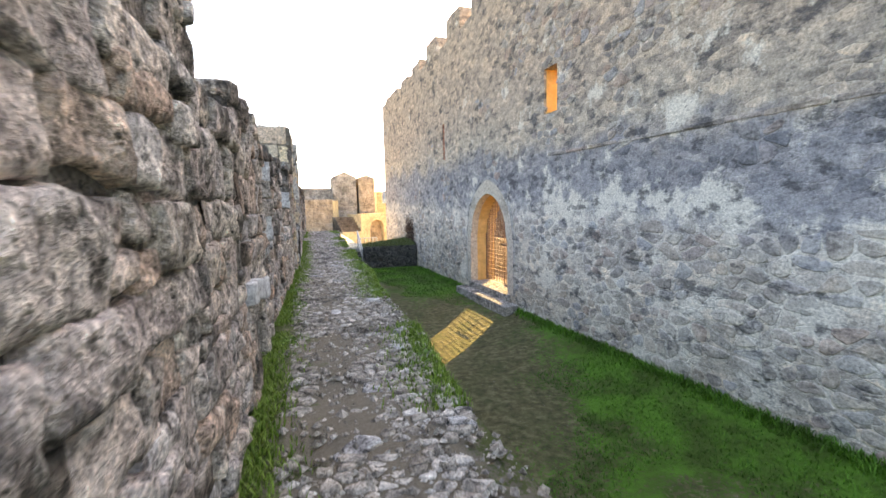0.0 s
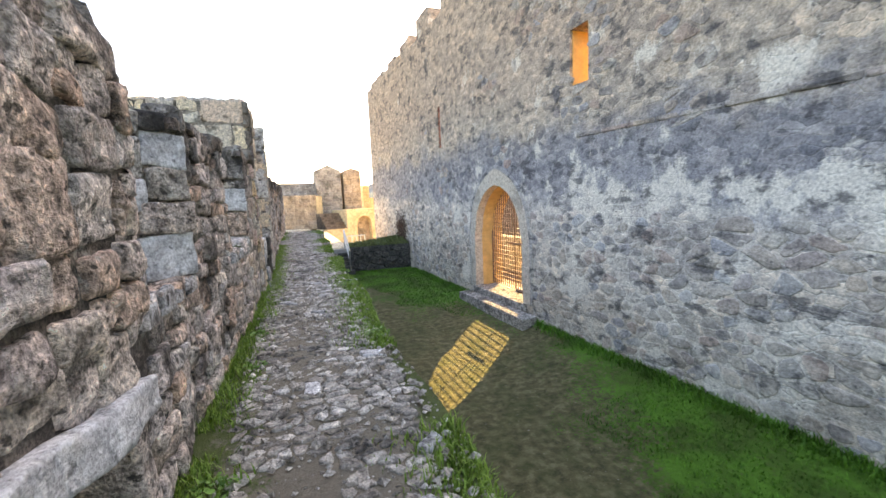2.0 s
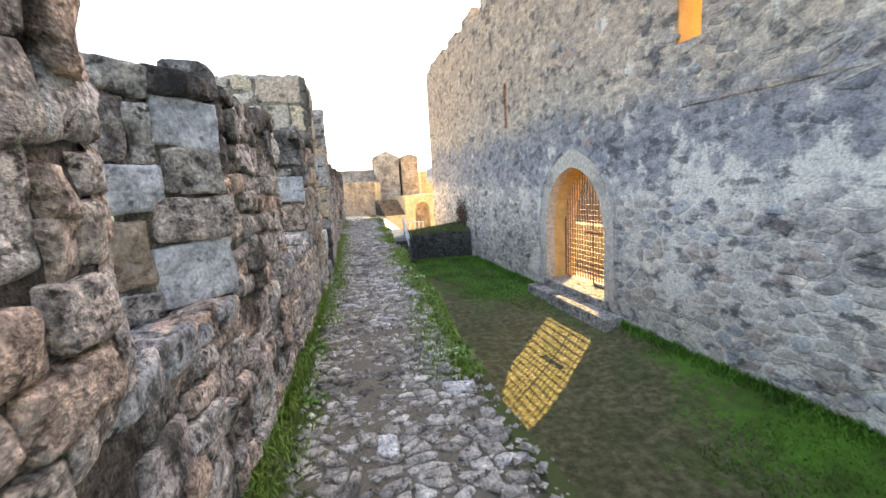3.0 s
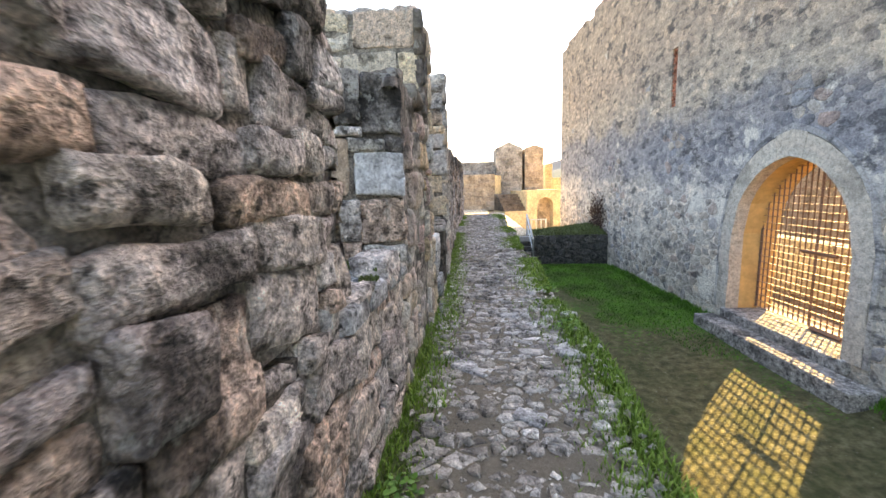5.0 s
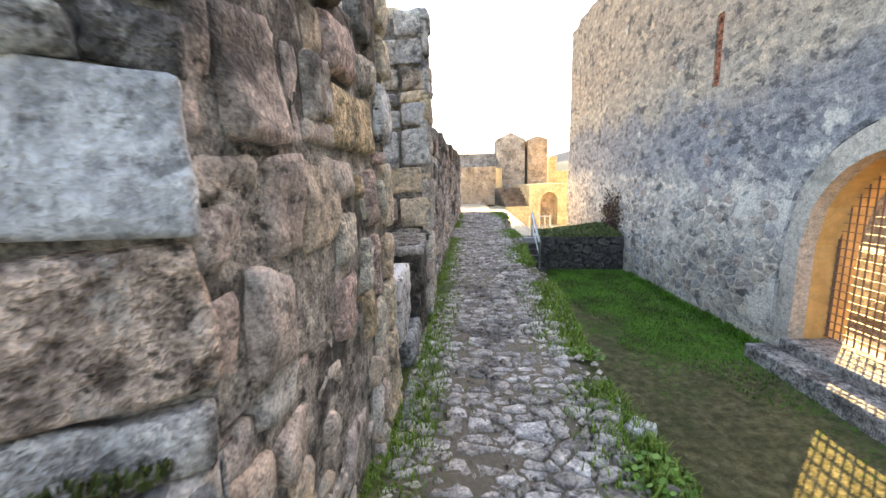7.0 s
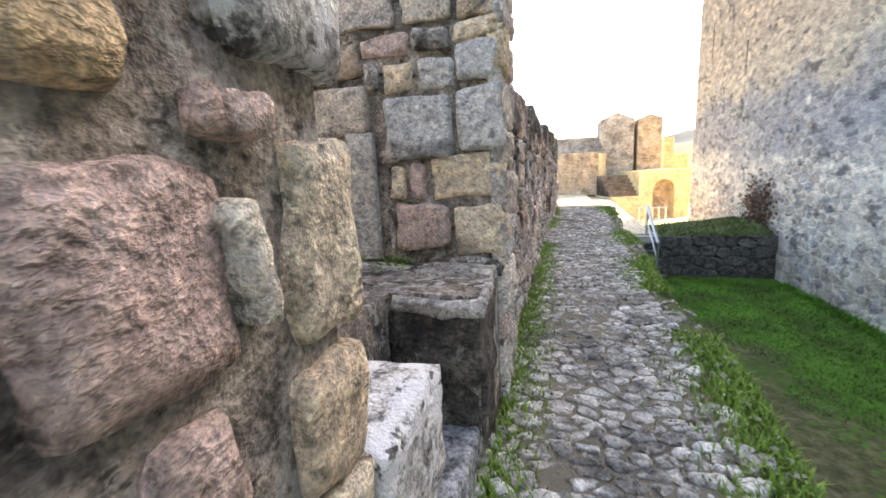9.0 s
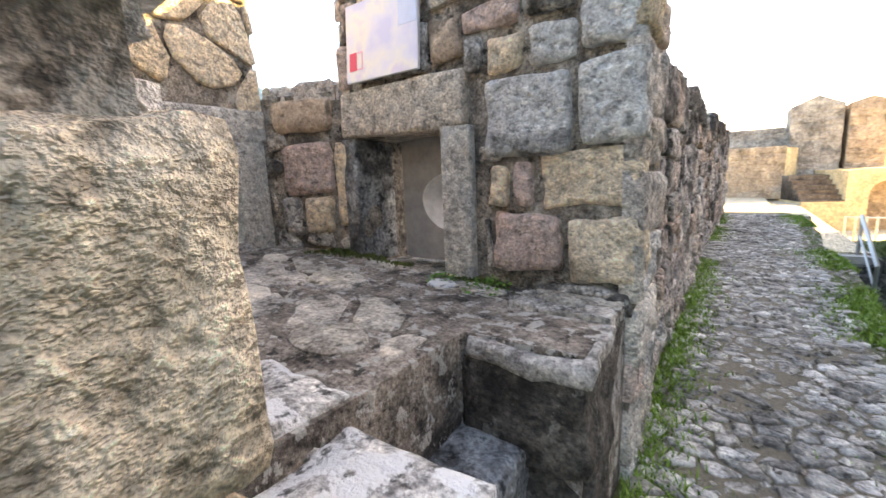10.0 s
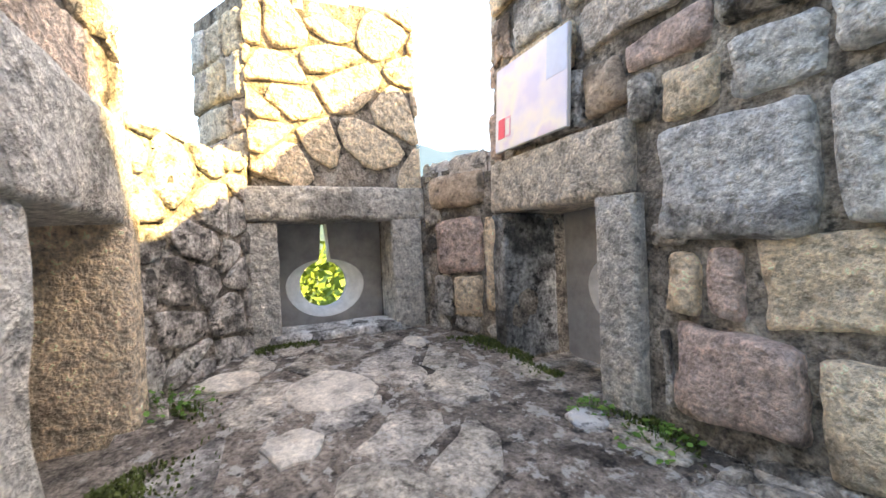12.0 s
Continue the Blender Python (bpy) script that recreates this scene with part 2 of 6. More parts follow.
    return (make("fortress_render", [(0.47, 0.43, 0.385), (0.51, 0.465, 0.41)], 0.2, 0.85, 0.9),
            make("fortress_stone", [(0.22, 0.20, 0.19), (0.43, 0.35, 0.28), (0.16, 0.16, 0.175), (0.52, 0.465, 0.40), (0.30, 0.27, 0.255), (0.40, 0.285, 0.235), (0.29, 0.31, 0.35), (0.38, 0.34, 0.29)], 0.74, 0.35, 0.0))


M_RENDER, M_FORT = facade()

M_PLATE = plain("smooth_grey_slab", (0.36, 0.355, 0.35), 0.85, 0, 0.25, 9, 0.002)
M_PAVE = rock("bastion_paving", [(0.32, 0.295, 0.26), (0.46, 0.42, 0.365), (0.38, 0.36, 0.34), (0.50, 0.45, 0.39)], grain=60, bump=0.012, dark=0.8, lichen=0.5, lichen_colour=(0.54, 0.52, 0.49), stain=3.0, stain_at=0.56, contrast=0.85, lichen_scale=11)
M_STEP = rock("blue_grey_step", [(0.22, 0.23, 0.24), (0.28, 0.29, 0.30)], grain=50, bump=0.012, dark=0.7, lichen=0.5, lichen_colour=(0.44, 0.46, 0.48), stain=2.5)
M_STEP2 = rock("worn_doorstep", [(0.30, 0.28, 0.26), (0.34, 0.32, 0.30)], grain=40, bump=0.01, dark=0.6, lichen=0.4, stain=2.0)
M_SURROUND = rock("door_surround_stone", [(0.50, 0.45, 0.385), (0.55, 0.49, 0.42), (0.52, 0.46, 0.39)], grain=40, bump=0.006, dark=0.3, lichen=0.15, contrast=0.4)
M_BRICK = rock("red_brick", [(0.36, 0.13, 0.08), (0.42, 0.17, 0.11), (0.30, 0.11, 0.08)], grain=60, bump=0.004, dark=0.3, lichen=0.2)


def lawn_material():
    """Short grass that thins out to bare trodden earth in patches."""
    m, t, b = base("lawn_earth", 0.95)
    p = t.nodes.new("ShaderNodeSeparateXYZ")
    t.links.new(t.nodes.new("ShaderNodeNewGeometry").outputs["Position"], p.inputs[0])
    wide = noisy(t, 0.55, 6, 0.6)
    fine = noisy(t, 16, 6, 0.66)
    grass = blend(t, fine, (0.032, 0.09, 0.008), (0.105, 0.25, 0.025))
    grass = blend(t, ramp(t, noisy(t, 1.3, 6, 0.66), [(0.40, (0.85, 0.85, 0.85)), (0.58, (0, 0, 0))]), grass, (0.045, 0.072, 0.012))
    earth = ramp(t, noisy(t, 7, 6, 0.66), [(0.36, (0.055, 0.050, 0.022)), (0.5, (0.105, 0.094, 0.043)), (0.64, (0.17, 0.15, 0.08))])
    earth = blend(t, ramp(t, noisy(t, 1.7, 5, 0.6), [(0.46, (0, 0, 0)), (0.62, (0.45, 0.45, 0.45))]), earth, (0.05, 0.065, 0.018))
    chalk = noisy(t, 26, 3, 0.6)
    earth = blend(t, ramp(t, chalk, [(0.70, (0, 0, 0)), (0.73, (0.8, 0.8, 0.8))]), earth, (0.36, 0.34, 0.30))
    d = maths(t, "ADD", maths(t, "MULTIPLY", maths(t, "SUBTRACT", p.outputs[0], 3.9), 0.40), maths(t, "MULTIPLY", maths(t, "SUBTRACT", wide, 0.5), 3.2))
    d = maths(t, "ADD", d, maths(t, "MULTIPLY", maths(t, "SUBTRACT", fine, 0.5), 3.0))
    far = maths(t, "MULTIPLY", maths(t, "SUBTRACT", p.outputs[1], 15.0), 0.3)
    d = maths(t, "ADD", d, maths(t, "MAXIMUM", far, 0.0))
    near = maths(t, "MULTIPLY", maths(t, "SUBTRACT", 9.0, p.outputs[1]), 0.06)
    d = maths(t, "ADD", d, maths(t, "MAXIMUM", near, 0.0))
    mid = maths(t, "SUBTRACT", 1.0, maths(t, "DIVIDE", maths(t, "ABSOLUTE", maths(t, "SUBTRACT", p.outputs[1], 10.5)), 4.0))
    d = maths(t, "SUBTRACT", d, maths(t, "MULTIPLY", maths(t, "MAXIMUM", mid, 0.0), 0.9))
    t.links.new(blend(t, ramp(t, d, [(0.1, (0, 0, 0)), (0.5, (1, 1, 1))]), earth, grass), b.inputs["Base Color"])
    bumped(t, b, fine, 1.0, 0.03)
    return m


M_LAWN = lawn_material()


def leafy(name, dark, light, patchy=0.0):
    """Leaves and blades, each with its own tone; patchy: how far they turn dull in drifts."""
    m, t, b = base(name, 0.6)
    col = blend(t, any_random(t), dark, light)
    if patchy:
        col = blend(t, ramp(t, noisy(t, 1.3, 6, 0.66), [(0.40, (patchy, patchy, patchy)), (0.58, (0, 0, 0))]), col, tuple(c * 1.1 for c in dark[:1]) + (dark[1] * 0.75, dark[2]))
    t.links.new(col, b.inputs["Base Color"])
    b.inputs["Subsurface Weight"].default_value = 0.0
    return m


M_GRASS = leafy("grass_blades", (0.08, 0.155, 0.018), (0.24, 0.36, 0.06))
M_TURF = leafy("lawn_blades", (0.035, 0.115, 0.009), (0.115, 0.29, 0.028), 0.85)
M_WEED = leafy("weed_leaves", (0.06, 0.14, 0.025), (0.17, 0.32, 0.06))
M_LEAF = leafy("tree_leaves", (0.09, 0.15, 0.025), (0.17, 0.24, 0.04))
M_MOSS = plain("moss", (0.06, 0.08, 0.025), 0.98, 0, 0.6, 30, 0.01)
M_BARK = plain("bark", (0.12, 0.09, 0.07), 0.95, 0, 0.4, 12, 0.02)
M_HOUSE = plain("far_house_walls", (0.70, 0.62, 0.52), 0.9, 0, 0.15, 0.5)
M_ROOFT = plain("far_roof_tiles", (0.42, 0.19, 0.11), 0.9, 0, 0.2, 1)
M_DARKSTONE = rock("dark_wet_stone", [(0.07, 0.07, 0.07), (0.10, 0.10, 0.10)], grain=30, bump=0.02, dark=0.5, lichen=0.2, lichen_colour=(0.10, 0.13, 0.07))


def land_material():
    """Valley floor with fields and a pale track; wooded hills with haze painted in, bluer with distance."""
    m, t, b = base("valley", 1.0)
    g = t.nodes.new("ShaderNodeNewGeometry").outputs["Position"]
    ln = t.nodes.new("ShaderNodeVectorMath")
    ln.operation = "LENGTH"
    t.links.new(g, ln.inputs[0])
    # mask of the painted haze, stronger with distance
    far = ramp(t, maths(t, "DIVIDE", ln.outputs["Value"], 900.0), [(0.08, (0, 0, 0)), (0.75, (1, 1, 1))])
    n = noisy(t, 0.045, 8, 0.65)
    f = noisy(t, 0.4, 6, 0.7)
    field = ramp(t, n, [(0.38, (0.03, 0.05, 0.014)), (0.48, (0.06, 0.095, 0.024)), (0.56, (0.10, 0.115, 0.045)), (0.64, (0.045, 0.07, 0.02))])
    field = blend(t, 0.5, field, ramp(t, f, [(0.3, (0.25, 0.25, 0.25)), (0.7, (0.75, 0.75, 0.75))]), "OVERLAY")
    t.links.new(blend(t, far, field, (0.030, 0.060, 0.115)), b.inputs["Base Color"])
    return m


M_FIELD = land_material()
M_TRACK = plain("sandy_track", (0.42, 0.36, 0.27), 0.95, 0, 0.2, 0.6, 0.01)


def sign_material():
    m, t, b = base("faded_print", 0.35)
    n = noisy(t, 5.0, 3, 0.5)
    t.links.new(ramp(t, n, [(0.35, (0.62, 0.60, 0.78)), (0.48, (0.74, 0.70, 0.78)), (0.58, (0.82, 0.76, 0.72)), (0.68, (0.70, 0.62, 0.74))]), b.inputs["Base Color"])
    return m


M_SIGN = sign_material()
M_RED = plain("faded_red_print", (0.75, 0.10, 0.16), 0.4, 0, 0.1, 8, 0.0)
M_PINK = plain("faded_pink_print", (0.82, 0.45, 0.55), 0.4, 0, 0.1, 8, 0.0)
M_BLUE = plain("faded_blue_print", (0.60, 0.64, 0.80), 0.4, 0, 0.1, 8, 0.0)
M_BOARD = plain("white_board", (0.62, 0.62, 0.64), 0.4, 0, 0.05, 8, 0.0)
M_SAND = rock("pale_sand", [(0.50, 0.44, 0.33), (0.55, 0.48, 0.36)], grain=30, bump=0.01, dark=0.15, lichen=0.2)
M_TAN = rock("tan_gatehouse_stone", [(0.36, 0.27, 0.20), (0.42, 0.32, 0.23), (0.38, 0.30, 0.24)], grain=8, bump=0.012, dark=0.4, lichen=0.15, coarse=1.8, contrast=0.5)
M_DARKTAN = rock("brown_stair_stone", [(0.13, 0.10, 0.08), (0.17, 0.135, 0.11)], grain=8, bump=0.012, dark=0.5, lichen=0.1, coarse=1.8, contrast=0.5)
M_PALE2 = rock("pale_path_slab", [(0.40, 0.39, 0.38), (0.48, 0.47, 0.46)], grain=60, bump=0.008, dark=0.4, lichen=0.5, lichen_colour=(0.58, 0.57, 0.56))
# paler than the plate: daylight on the hole's flare put into the colour
M_RIM = plain("lit_hole_rim", (0.78, 0.77, 0.76), 0.85, 0, 0.15, 20, 0.002)


def path_material():
    """Trodden earth, mossy along both edges of the walk."""
    m, t, b = base("path_earth_and_moss", 0.96)
    p = t.nodes.new("ShaderNodeSeparateXYZ")
    t.links.new(t.nodes.new("ShaderNodeNewGeometry").outputs["Position"], p.inputs[0])
    n, f = noisy(t, 2.2, 8, 0.7), noisy(t, 45, 6, 0.8)
    earth = blend(t, f, (0.085, 0.070, 0.050), (0.36, 0.31, 0.24))
    moss = blend(t, f, (0.03, 0.05, 0.010), (0.13, 0.17, 0.04))
    edge = maths(t, "ABSOLUTE", maths(t, "SUBTRACT", p.outputs[0], maths(t, "ADD", 0.36, maths(t, "MULTIPLY", p.outputs[1], 0.010))))
    k = maths(t, "ADD", maths(t, "MULTIPLY", maths(t, "SUBTRACT", edge, 0.48), 3.5), maths(t, "MULTIPLY", maths(t, "SUBTRACT", n, 0.5), 5.0))
    k = maths(t, "ADD", k, maths(t, "MULTIPLY", maths(t, "SUBTRACT", f, 0.5), 3.0))
    t.links.new(blend(t, ramp(t, k, [(0.0, (0, 0, 0)), (0.45, (0.9, 0.9, 0.9))]), earth, moss), b.inputs["Base Color"])
    bumped(t, b, f, 1.0, 0.02)
    return m


M_PATH = path_material()
M_LIME2 = rock("bastion_mortar", [(0.22, 0.195, 0.17), (0.26, 0.23, 0.20)], grain=80, bump=0.014, lichen=0.3, dark=0.65, stain=2.4)
M_MOSSB = leafy("dark_moss", (0.045, 0.060, 0.018), (0.13, 0.165, 0.045))
M_BLACK = rock("black_stone", [(0.06, 0.055, 0.05), (0.10, 0.09, 0.08)], grain=50, bump=0.012, dark=0.8, lichen=0.25, stain=2.5)
M_SILL = rock("lichened_sill_stone", [(0.25, 0.25, 0.25), (0.33, 0.33, 0.33)], grain=50, bump=0.016, dark=0.8, lichen=0.6, lichen_colour=(0.52, 0.53, 0.54), stain=3.0, stain_at=0.52)
M_CREEP = leafy("creeper_leaves", (0.03, 0.016, 0.012), (0.08, 0.035, 0.025))
M_BROWN = rock("tan_brown_block", [(0.383, 0.297, 0.229), (0.446, 0.345, 0.265)], grain=60, bump=0.010, dark=0.6, lichen=0.2, stain=2.0, contrast=0.6, crown=0.2)

M_GREYB = rock("grey_lichened_block", [(0.328, 0.309, 0.29), (0.406, 0.386, 0.362), (0.367, 0.333, 0.299)], grain=60, bump=0.016, dark=0.85, lichen=0.4, stain=2.2, stain_at=0.53)
M_BLACKB = rock("black_lichen_block", [(0.187, 0.174, 0.166), (0.238, 0.221, 0.208)], grain=60, bump=0.018, dark=0.9, lichen=0.45, stain=2.4, stain_at=0.49)
M_COOL = rock("grey_bush_hammered_granite", [(0.63, 0.62, 0.61), (0.71, 0.695, 0.67)], grain=85, bump=0.024, dark=0.6, lichen=0.3, stain=2.0, stain_at=0.56, coarse=24, contrast=0.58)
M_TANB = rock("tan_bush_hammered_granite", [(0.80, 0.645, 0.47), (0.82, 0.69, 0.53)], grain=85, bump=0.024, dark=0.5, lichen=0.25, stain=2.0, stain_at=0.57, coarse=24, contrast=0.58)
M_PURPLE = rock("purple_brown_stone", [(0.58, 0.445, 0.395), (0.63, 0.49, 0.435)], grain=85, bump=0.022, dark=0.6, lichen=0.2, stain=2.0, stain_at=0.56, coarse=24, contrast=0.58)
M_PINKS = rock("pink_granite", [(0.713, 0.508, 0.443), (0.648, 0.486, 0.432), (0.756, 0.572, 0.497)], grain=80, bump=0.024, dark=0.6, lichen=0.25, stain=2.0, stain_at=0.56, coarse=26, contrast=0.65)
M_OCHRES = rock("ochre_granite", [(0.756, 0.572, 0.367), (0.799, 0.616, 0.41)], grain=80, bump=0.024, dark=0.6, lichen=0.25, stain=2.0, stain_at=0.56, coarse=22, contrast=0.65)
M_CREAMS = rock("cream_granite", [(0.778, 0.713, 0.605), (0.734, 0.659, 0.562)], grain=80, bump=0.024, dark=0.5, lichen=0.3, stain=2.0, stain_at=0.57, coarse=26, contrast=0.65)
M_FLAG = rock("pale_flagstone", [(0.66, 0.60, 0.53), (0.72, 0.66, 0.58)], grain=70, bump=0.010, dark=0.5, lichen=0.3, contrast=0.4, stain=3.0, stain_at=0.57)
# hall floor tone with the hall's shade put into it
M_HALL = rock("shaded_hall_earth", [(0.12, 0.095, 0.085), (0.15, 0.12, 0.105)], grain=30, bump=0.02, dark=0.5, lichen=0.3, lichen_colour=(0.22, 0.19, 0.17))


# ---- builders ----
def part(name, bm, material, parent=None, label="", smooth=False):
    me = bpy.data.meshes.new(name)
    bm.normal_update()
    bm.to_mesh(me)
    bm.free()
    me.materials.append(material)
    if smooth:
        me.polygons.foreach_set("use_smooth", [True] * len(me.polygons))
    ob = new(name, me)
    if parent:
        ob.parent = parent
    if label:
        tagged(ob, label)
    return ob


def pydata(name, verts, faces, material, parent=None, smooth=True):
    me = bpy.data.meshes.new(name)
    me.from_pydata(verts, [], faces)
    me.materials.append(material)
    if smooth:
        me.polygons.foreach_set("use_smooth", [True] * len(me.polygons))
    me.update()
    ob = new(name, me)
    if parent:
        ob.parent = parent
    return ob


def add_prism(bm, foot, z0, z1):
    """A prism over a footprint (counter-clockwise); z0 and z1 are numbers or one value a corner."""
    n = len(foot)
    z0 = [z0] * n if isinstance(z0, (int, float)) else z0
    z1 = [z1] * n if isinstance(z1, (int, float)) else z1
    lo = [bm.verts.new((x, y, z)) for (x, y), z in zip(foot, z0)]
    hi = [bm.verts.new((x, y, z)) for (x, y), z in zip(foot, z1)]
    bm.faces.new(lo[::-1])
    bm.faces.new(hi)
    for i in range(n):
        j = (i + 1) % n
        bm.faces.new((lo[i], lo[j], hi[j], hi[i]))


def add_box(bm, x0, y0, z0, x1, y1, z1):
    add_prism(bm, [(x0, y0), (x1, y0), (x1, y1), (x0, y1)], z0, z1)


def rough_block(name, x0, y0, z0, x1, y1, z1, material, parent=None, label="", cut=0.025, amp=0.018, cell=0.12, seed=0, turn=0.0):
    """A dressed block with chipped, rounded edges and an uneven surface, centred on its own origin."""
    bm = bmesh.new()
    sx, sy, sz = x1 - x0, y1 - y0, z1 - z0
    bmesh.ops.create_cube(bm, size=1.0)
    bmesh.ops.scale(bm, vec=(sx, sy, sz), verts=bm.verts)
    bmesh.ops.bevel(bm, geom=bm.edges[:], offset=min(cut, 0.3 * min(sx, sy, sz)), segments=2, affect="EDGES", profile=0.6)
    cuts = max(1, min(6, int(max(sx, sy, sz) / cell)))
    long = [e for e in bm.edges if e.calc_length() > cell * 1.2]
    bmesh.ops.subdivide_edges(bm, edges=long, cuts=cuts, use_grid_fill=True)
    off = Vector((seed * 3.7, seed * 1.9, seed * 5.3))
    for v in bm.verts:
        v.co += noise.noise_vector(v.co * 3.0 + off) * amp * 1.3 + noise.noise_vector(v.co * 9.0 + off) * amp * 0.6 + noise.noise_vector(v.co * 24.0 + off) * amp * 0.3
    ob = part(name, bm, material, parent, label, True)
    ob.location, ob.rotation_euler = ((x0 + x1) / 2, (y0 + y1) / 2, (z0 + z1) / 2), (0, 0, radians(turn))
    return ob


def cells(rnd, w, h, sw, sh, jitter, drop):
    """Irregular convex stones that fill a face of w by h: a jittered brick pattern parted half-way between neighbours."""
    ni, nj = int(math.ceil(w / sw)) + 2, int(math.ceil(h / sh)) + 2
    seeds = {}
    for j in range(-1, nj):
        for i in range(-1, ni):
            if rnd.random() > drop:
                seeds[i, j] = (i + 0.5 + 0.5 * (j % 2) + rnd.uniform(-jitter, jitter), j + 0.5 + rnd.uniform(-jitter, jitter) * 0.8)
    out = []
    W, H = w / sw, h / sh
    for (i, j), (px, py) in seeds.items():
        poly = [(px - 2.2, py - 1.6), (px + 2.2, py - 1.6), (px + 2.2, py + 1.6), (px - 2.2, py + 1.6)]
        planes = [(-1, 0, 0.0), (1, 0, W), (0, -1, 0.0), (0, 1, H)]
        for dj in (-2, -1, 0, 1, 2):
            for di in (-3, -2, -1, 0, 1, 2, 3):
                q = seeds.get((i + di, j + dj))
                if q and (di or dj):
                    nx, ny = q[0] - px, q[1] - py
                    planes.append((nx, ny, (nx * (q[0] + px) + ny * (q[1] + py)) / 2))
        for nx, ny, c in planes:
            cut, n = [], len(poly)
            for k in range(n):
                (ax, ay), (bx, by) = poly[k], poly[(k + 1) % n]
                da, db = nx * ax + ny * ay - c, nx * bx + ny * by - c
                if da <= 0:
                    cut.append((ax, ay))
                if da * db < 0:
                    f = da / (da - db)
                    cut.append((ax + f * (bx - ax), ay + f * (by - ay)))
            poly = cut
            if len(poly) < 3:
                break
        if len(poly) >= 3:
            out.append([(x * sw, y * sh) for x, y in poly])
    return out


def courses(rnd, w, h, sw, sh):
    """Squared stones in uneven courses."""
    out, b = [], 0.0
    while b < h - 0.02:
        rh = min(sh * rnd.uniform(0.75, 1.3), h - b)
        if h - b - rh < 0.35 * sh:
            rh = h - b
        a = -rnd.uniform(0, 0.5) * sw
        while a < w - 0.02:
            e = min(a + sw * rnd.uniform(0.6, 1.55), w)
            if w - e < 0.3 * sw:
                e = w
            q = max(a, 0.0)
            if e - q > 0.05:
                rows = [(b, b + rh)]
                if rh > 1.0 * sh and rnd.random() < 0.22:
                    f = b + rh * rnd.uniform(0.35, 0.65)
                    rows = [(b, f), (f, b + rh)]
                for b0, b1 in rows:
                    r = lambda k: rnd.uniform(-k, k) * sh
                    out.append([(q + r(.05), b0 + r(.07)), ((q + e) / 2 + r(.1), b0 + r(.06)), (e + r(.05), b0 + r(.07)), (e + r(.05), (b0 + b1) / 2),
                                (e + r(.05), b1 + r(.07)), ((q + e) / 2 + r(.1), b1 + r(.06)), (q + r(.05), b1 + r(.07)), (q + r(.05), (b0 + b1) / 2)])
            a = e
        b += rh
    return out


def masonry(parent, o, u, v, w, h, sw, sh, material, seed, proud=0.04, skip=None, name="stone", limit=300, joint=0.010, top=None, near=None, squared=False, jitter=0.36, drop=0.10, flat=0.80, chip=0.22, bed=0.05, rough=0.3, smooth=True):
    """Stones on a face: each is apart, with chipped corners and an uneven front; past the limit they are joined into one mesh."""
    rnd = random.Random(seed)
    o, u, v = Vector(o), Vector(u).normalized(), Vector(v).normalized()
    n = u.cross(v)
    made = []
    for poly in courses(rnd, w, h, sw, sh) if squared else cells(rnd, w, h, sw, sh, jitter, drop):
        ca, cb = sum(p[0] for p in poly) / len(poly), sum(p[1] for p in poly) / len(poly)
        if (skip and skip(ca, cb)) or (top and cb > top(ca)):
            continue
        ring = []
        m = len(poly)
        for k in range(m):
            p, q, r = poly[k - 1], poly[k], poly[(k + 1) % m]
            c = chip * rnd.uniform(0.5, 1.2) if not squared else 0.14 * rnd.uniform(0.3, 1.2)
            for e in (p, r):
                x, y = q[0] + (e[0] - q[0]) * c, q[1] + (e[1] - q[1]) * c
                dx, dy = x - ca, y - cb
                d = math.hypot(dx, dy) or 1
                s = max(0.3, 1 - joint * rnd.uniform(0.5, 1.6) / d)
                ring.append((dx * s, dy * s))
        m = len(ring)
        lift = proud * rnd.uniform(0.35, 1.3)
        ta, tb = rnd.uniform(-1.6, 1.6) * proud, rnd.uniform(-1.6, 1.6) * proud
        pts = []
        for scale, d in ((1.0, -bed), (0.975, lift * 0.6), (flat, lift), (0.45, lift)):
            for x, y in ring:
                z = d
                if d > 0:
                    z += rnd.uniform(-rough, rough) * proud + ta * x + tb * y
                pts.append(o + u * (ca + x * scale) + v * (cb + y * scale) + n * z)
        pts.append(o + u * (ca + rnd.uniform(-.2, .2) * sw * 0.3) + v * cb + n * (lift + rnd.uniform(-rough, rough) * proud))
        made.append((ca, cb, m, pts))

    def faces_of(m, k=0):
        f = []
        for r in (0, 1, 2):
            for i in range(m):
                j = (i + 1) % m
                f.append((k + r * m + i, k + r * m + j, k + r * m + m + j, k + r * m + m + i))
        return f + [(k + 3 * m + i, k + 3 * m + (i + 1) % m, k + 4 * m) for i in range(m)]

    if near:
        made.sort(key=lambda it: (it[0] - near[0]) ** 2 + (it[1] - near[1]) ** 2)
    for _, _, m, pts in made[:limit]:
        c = sum(pts, Vector()) / len(pts)
        ob = pydata(name, [p - c for p in pts], faces_of(m), material, parent, smooth)
        ob.location = c
    allv, allf = [], []
    for _, _, m, pts in made[limit:]:
        allf += faces_of(m, len(allv))
        allv += pts
    if allv:
        tagged(pydata("rubble_facing", allv, allf, material, parent, smooth), kind="stuff")


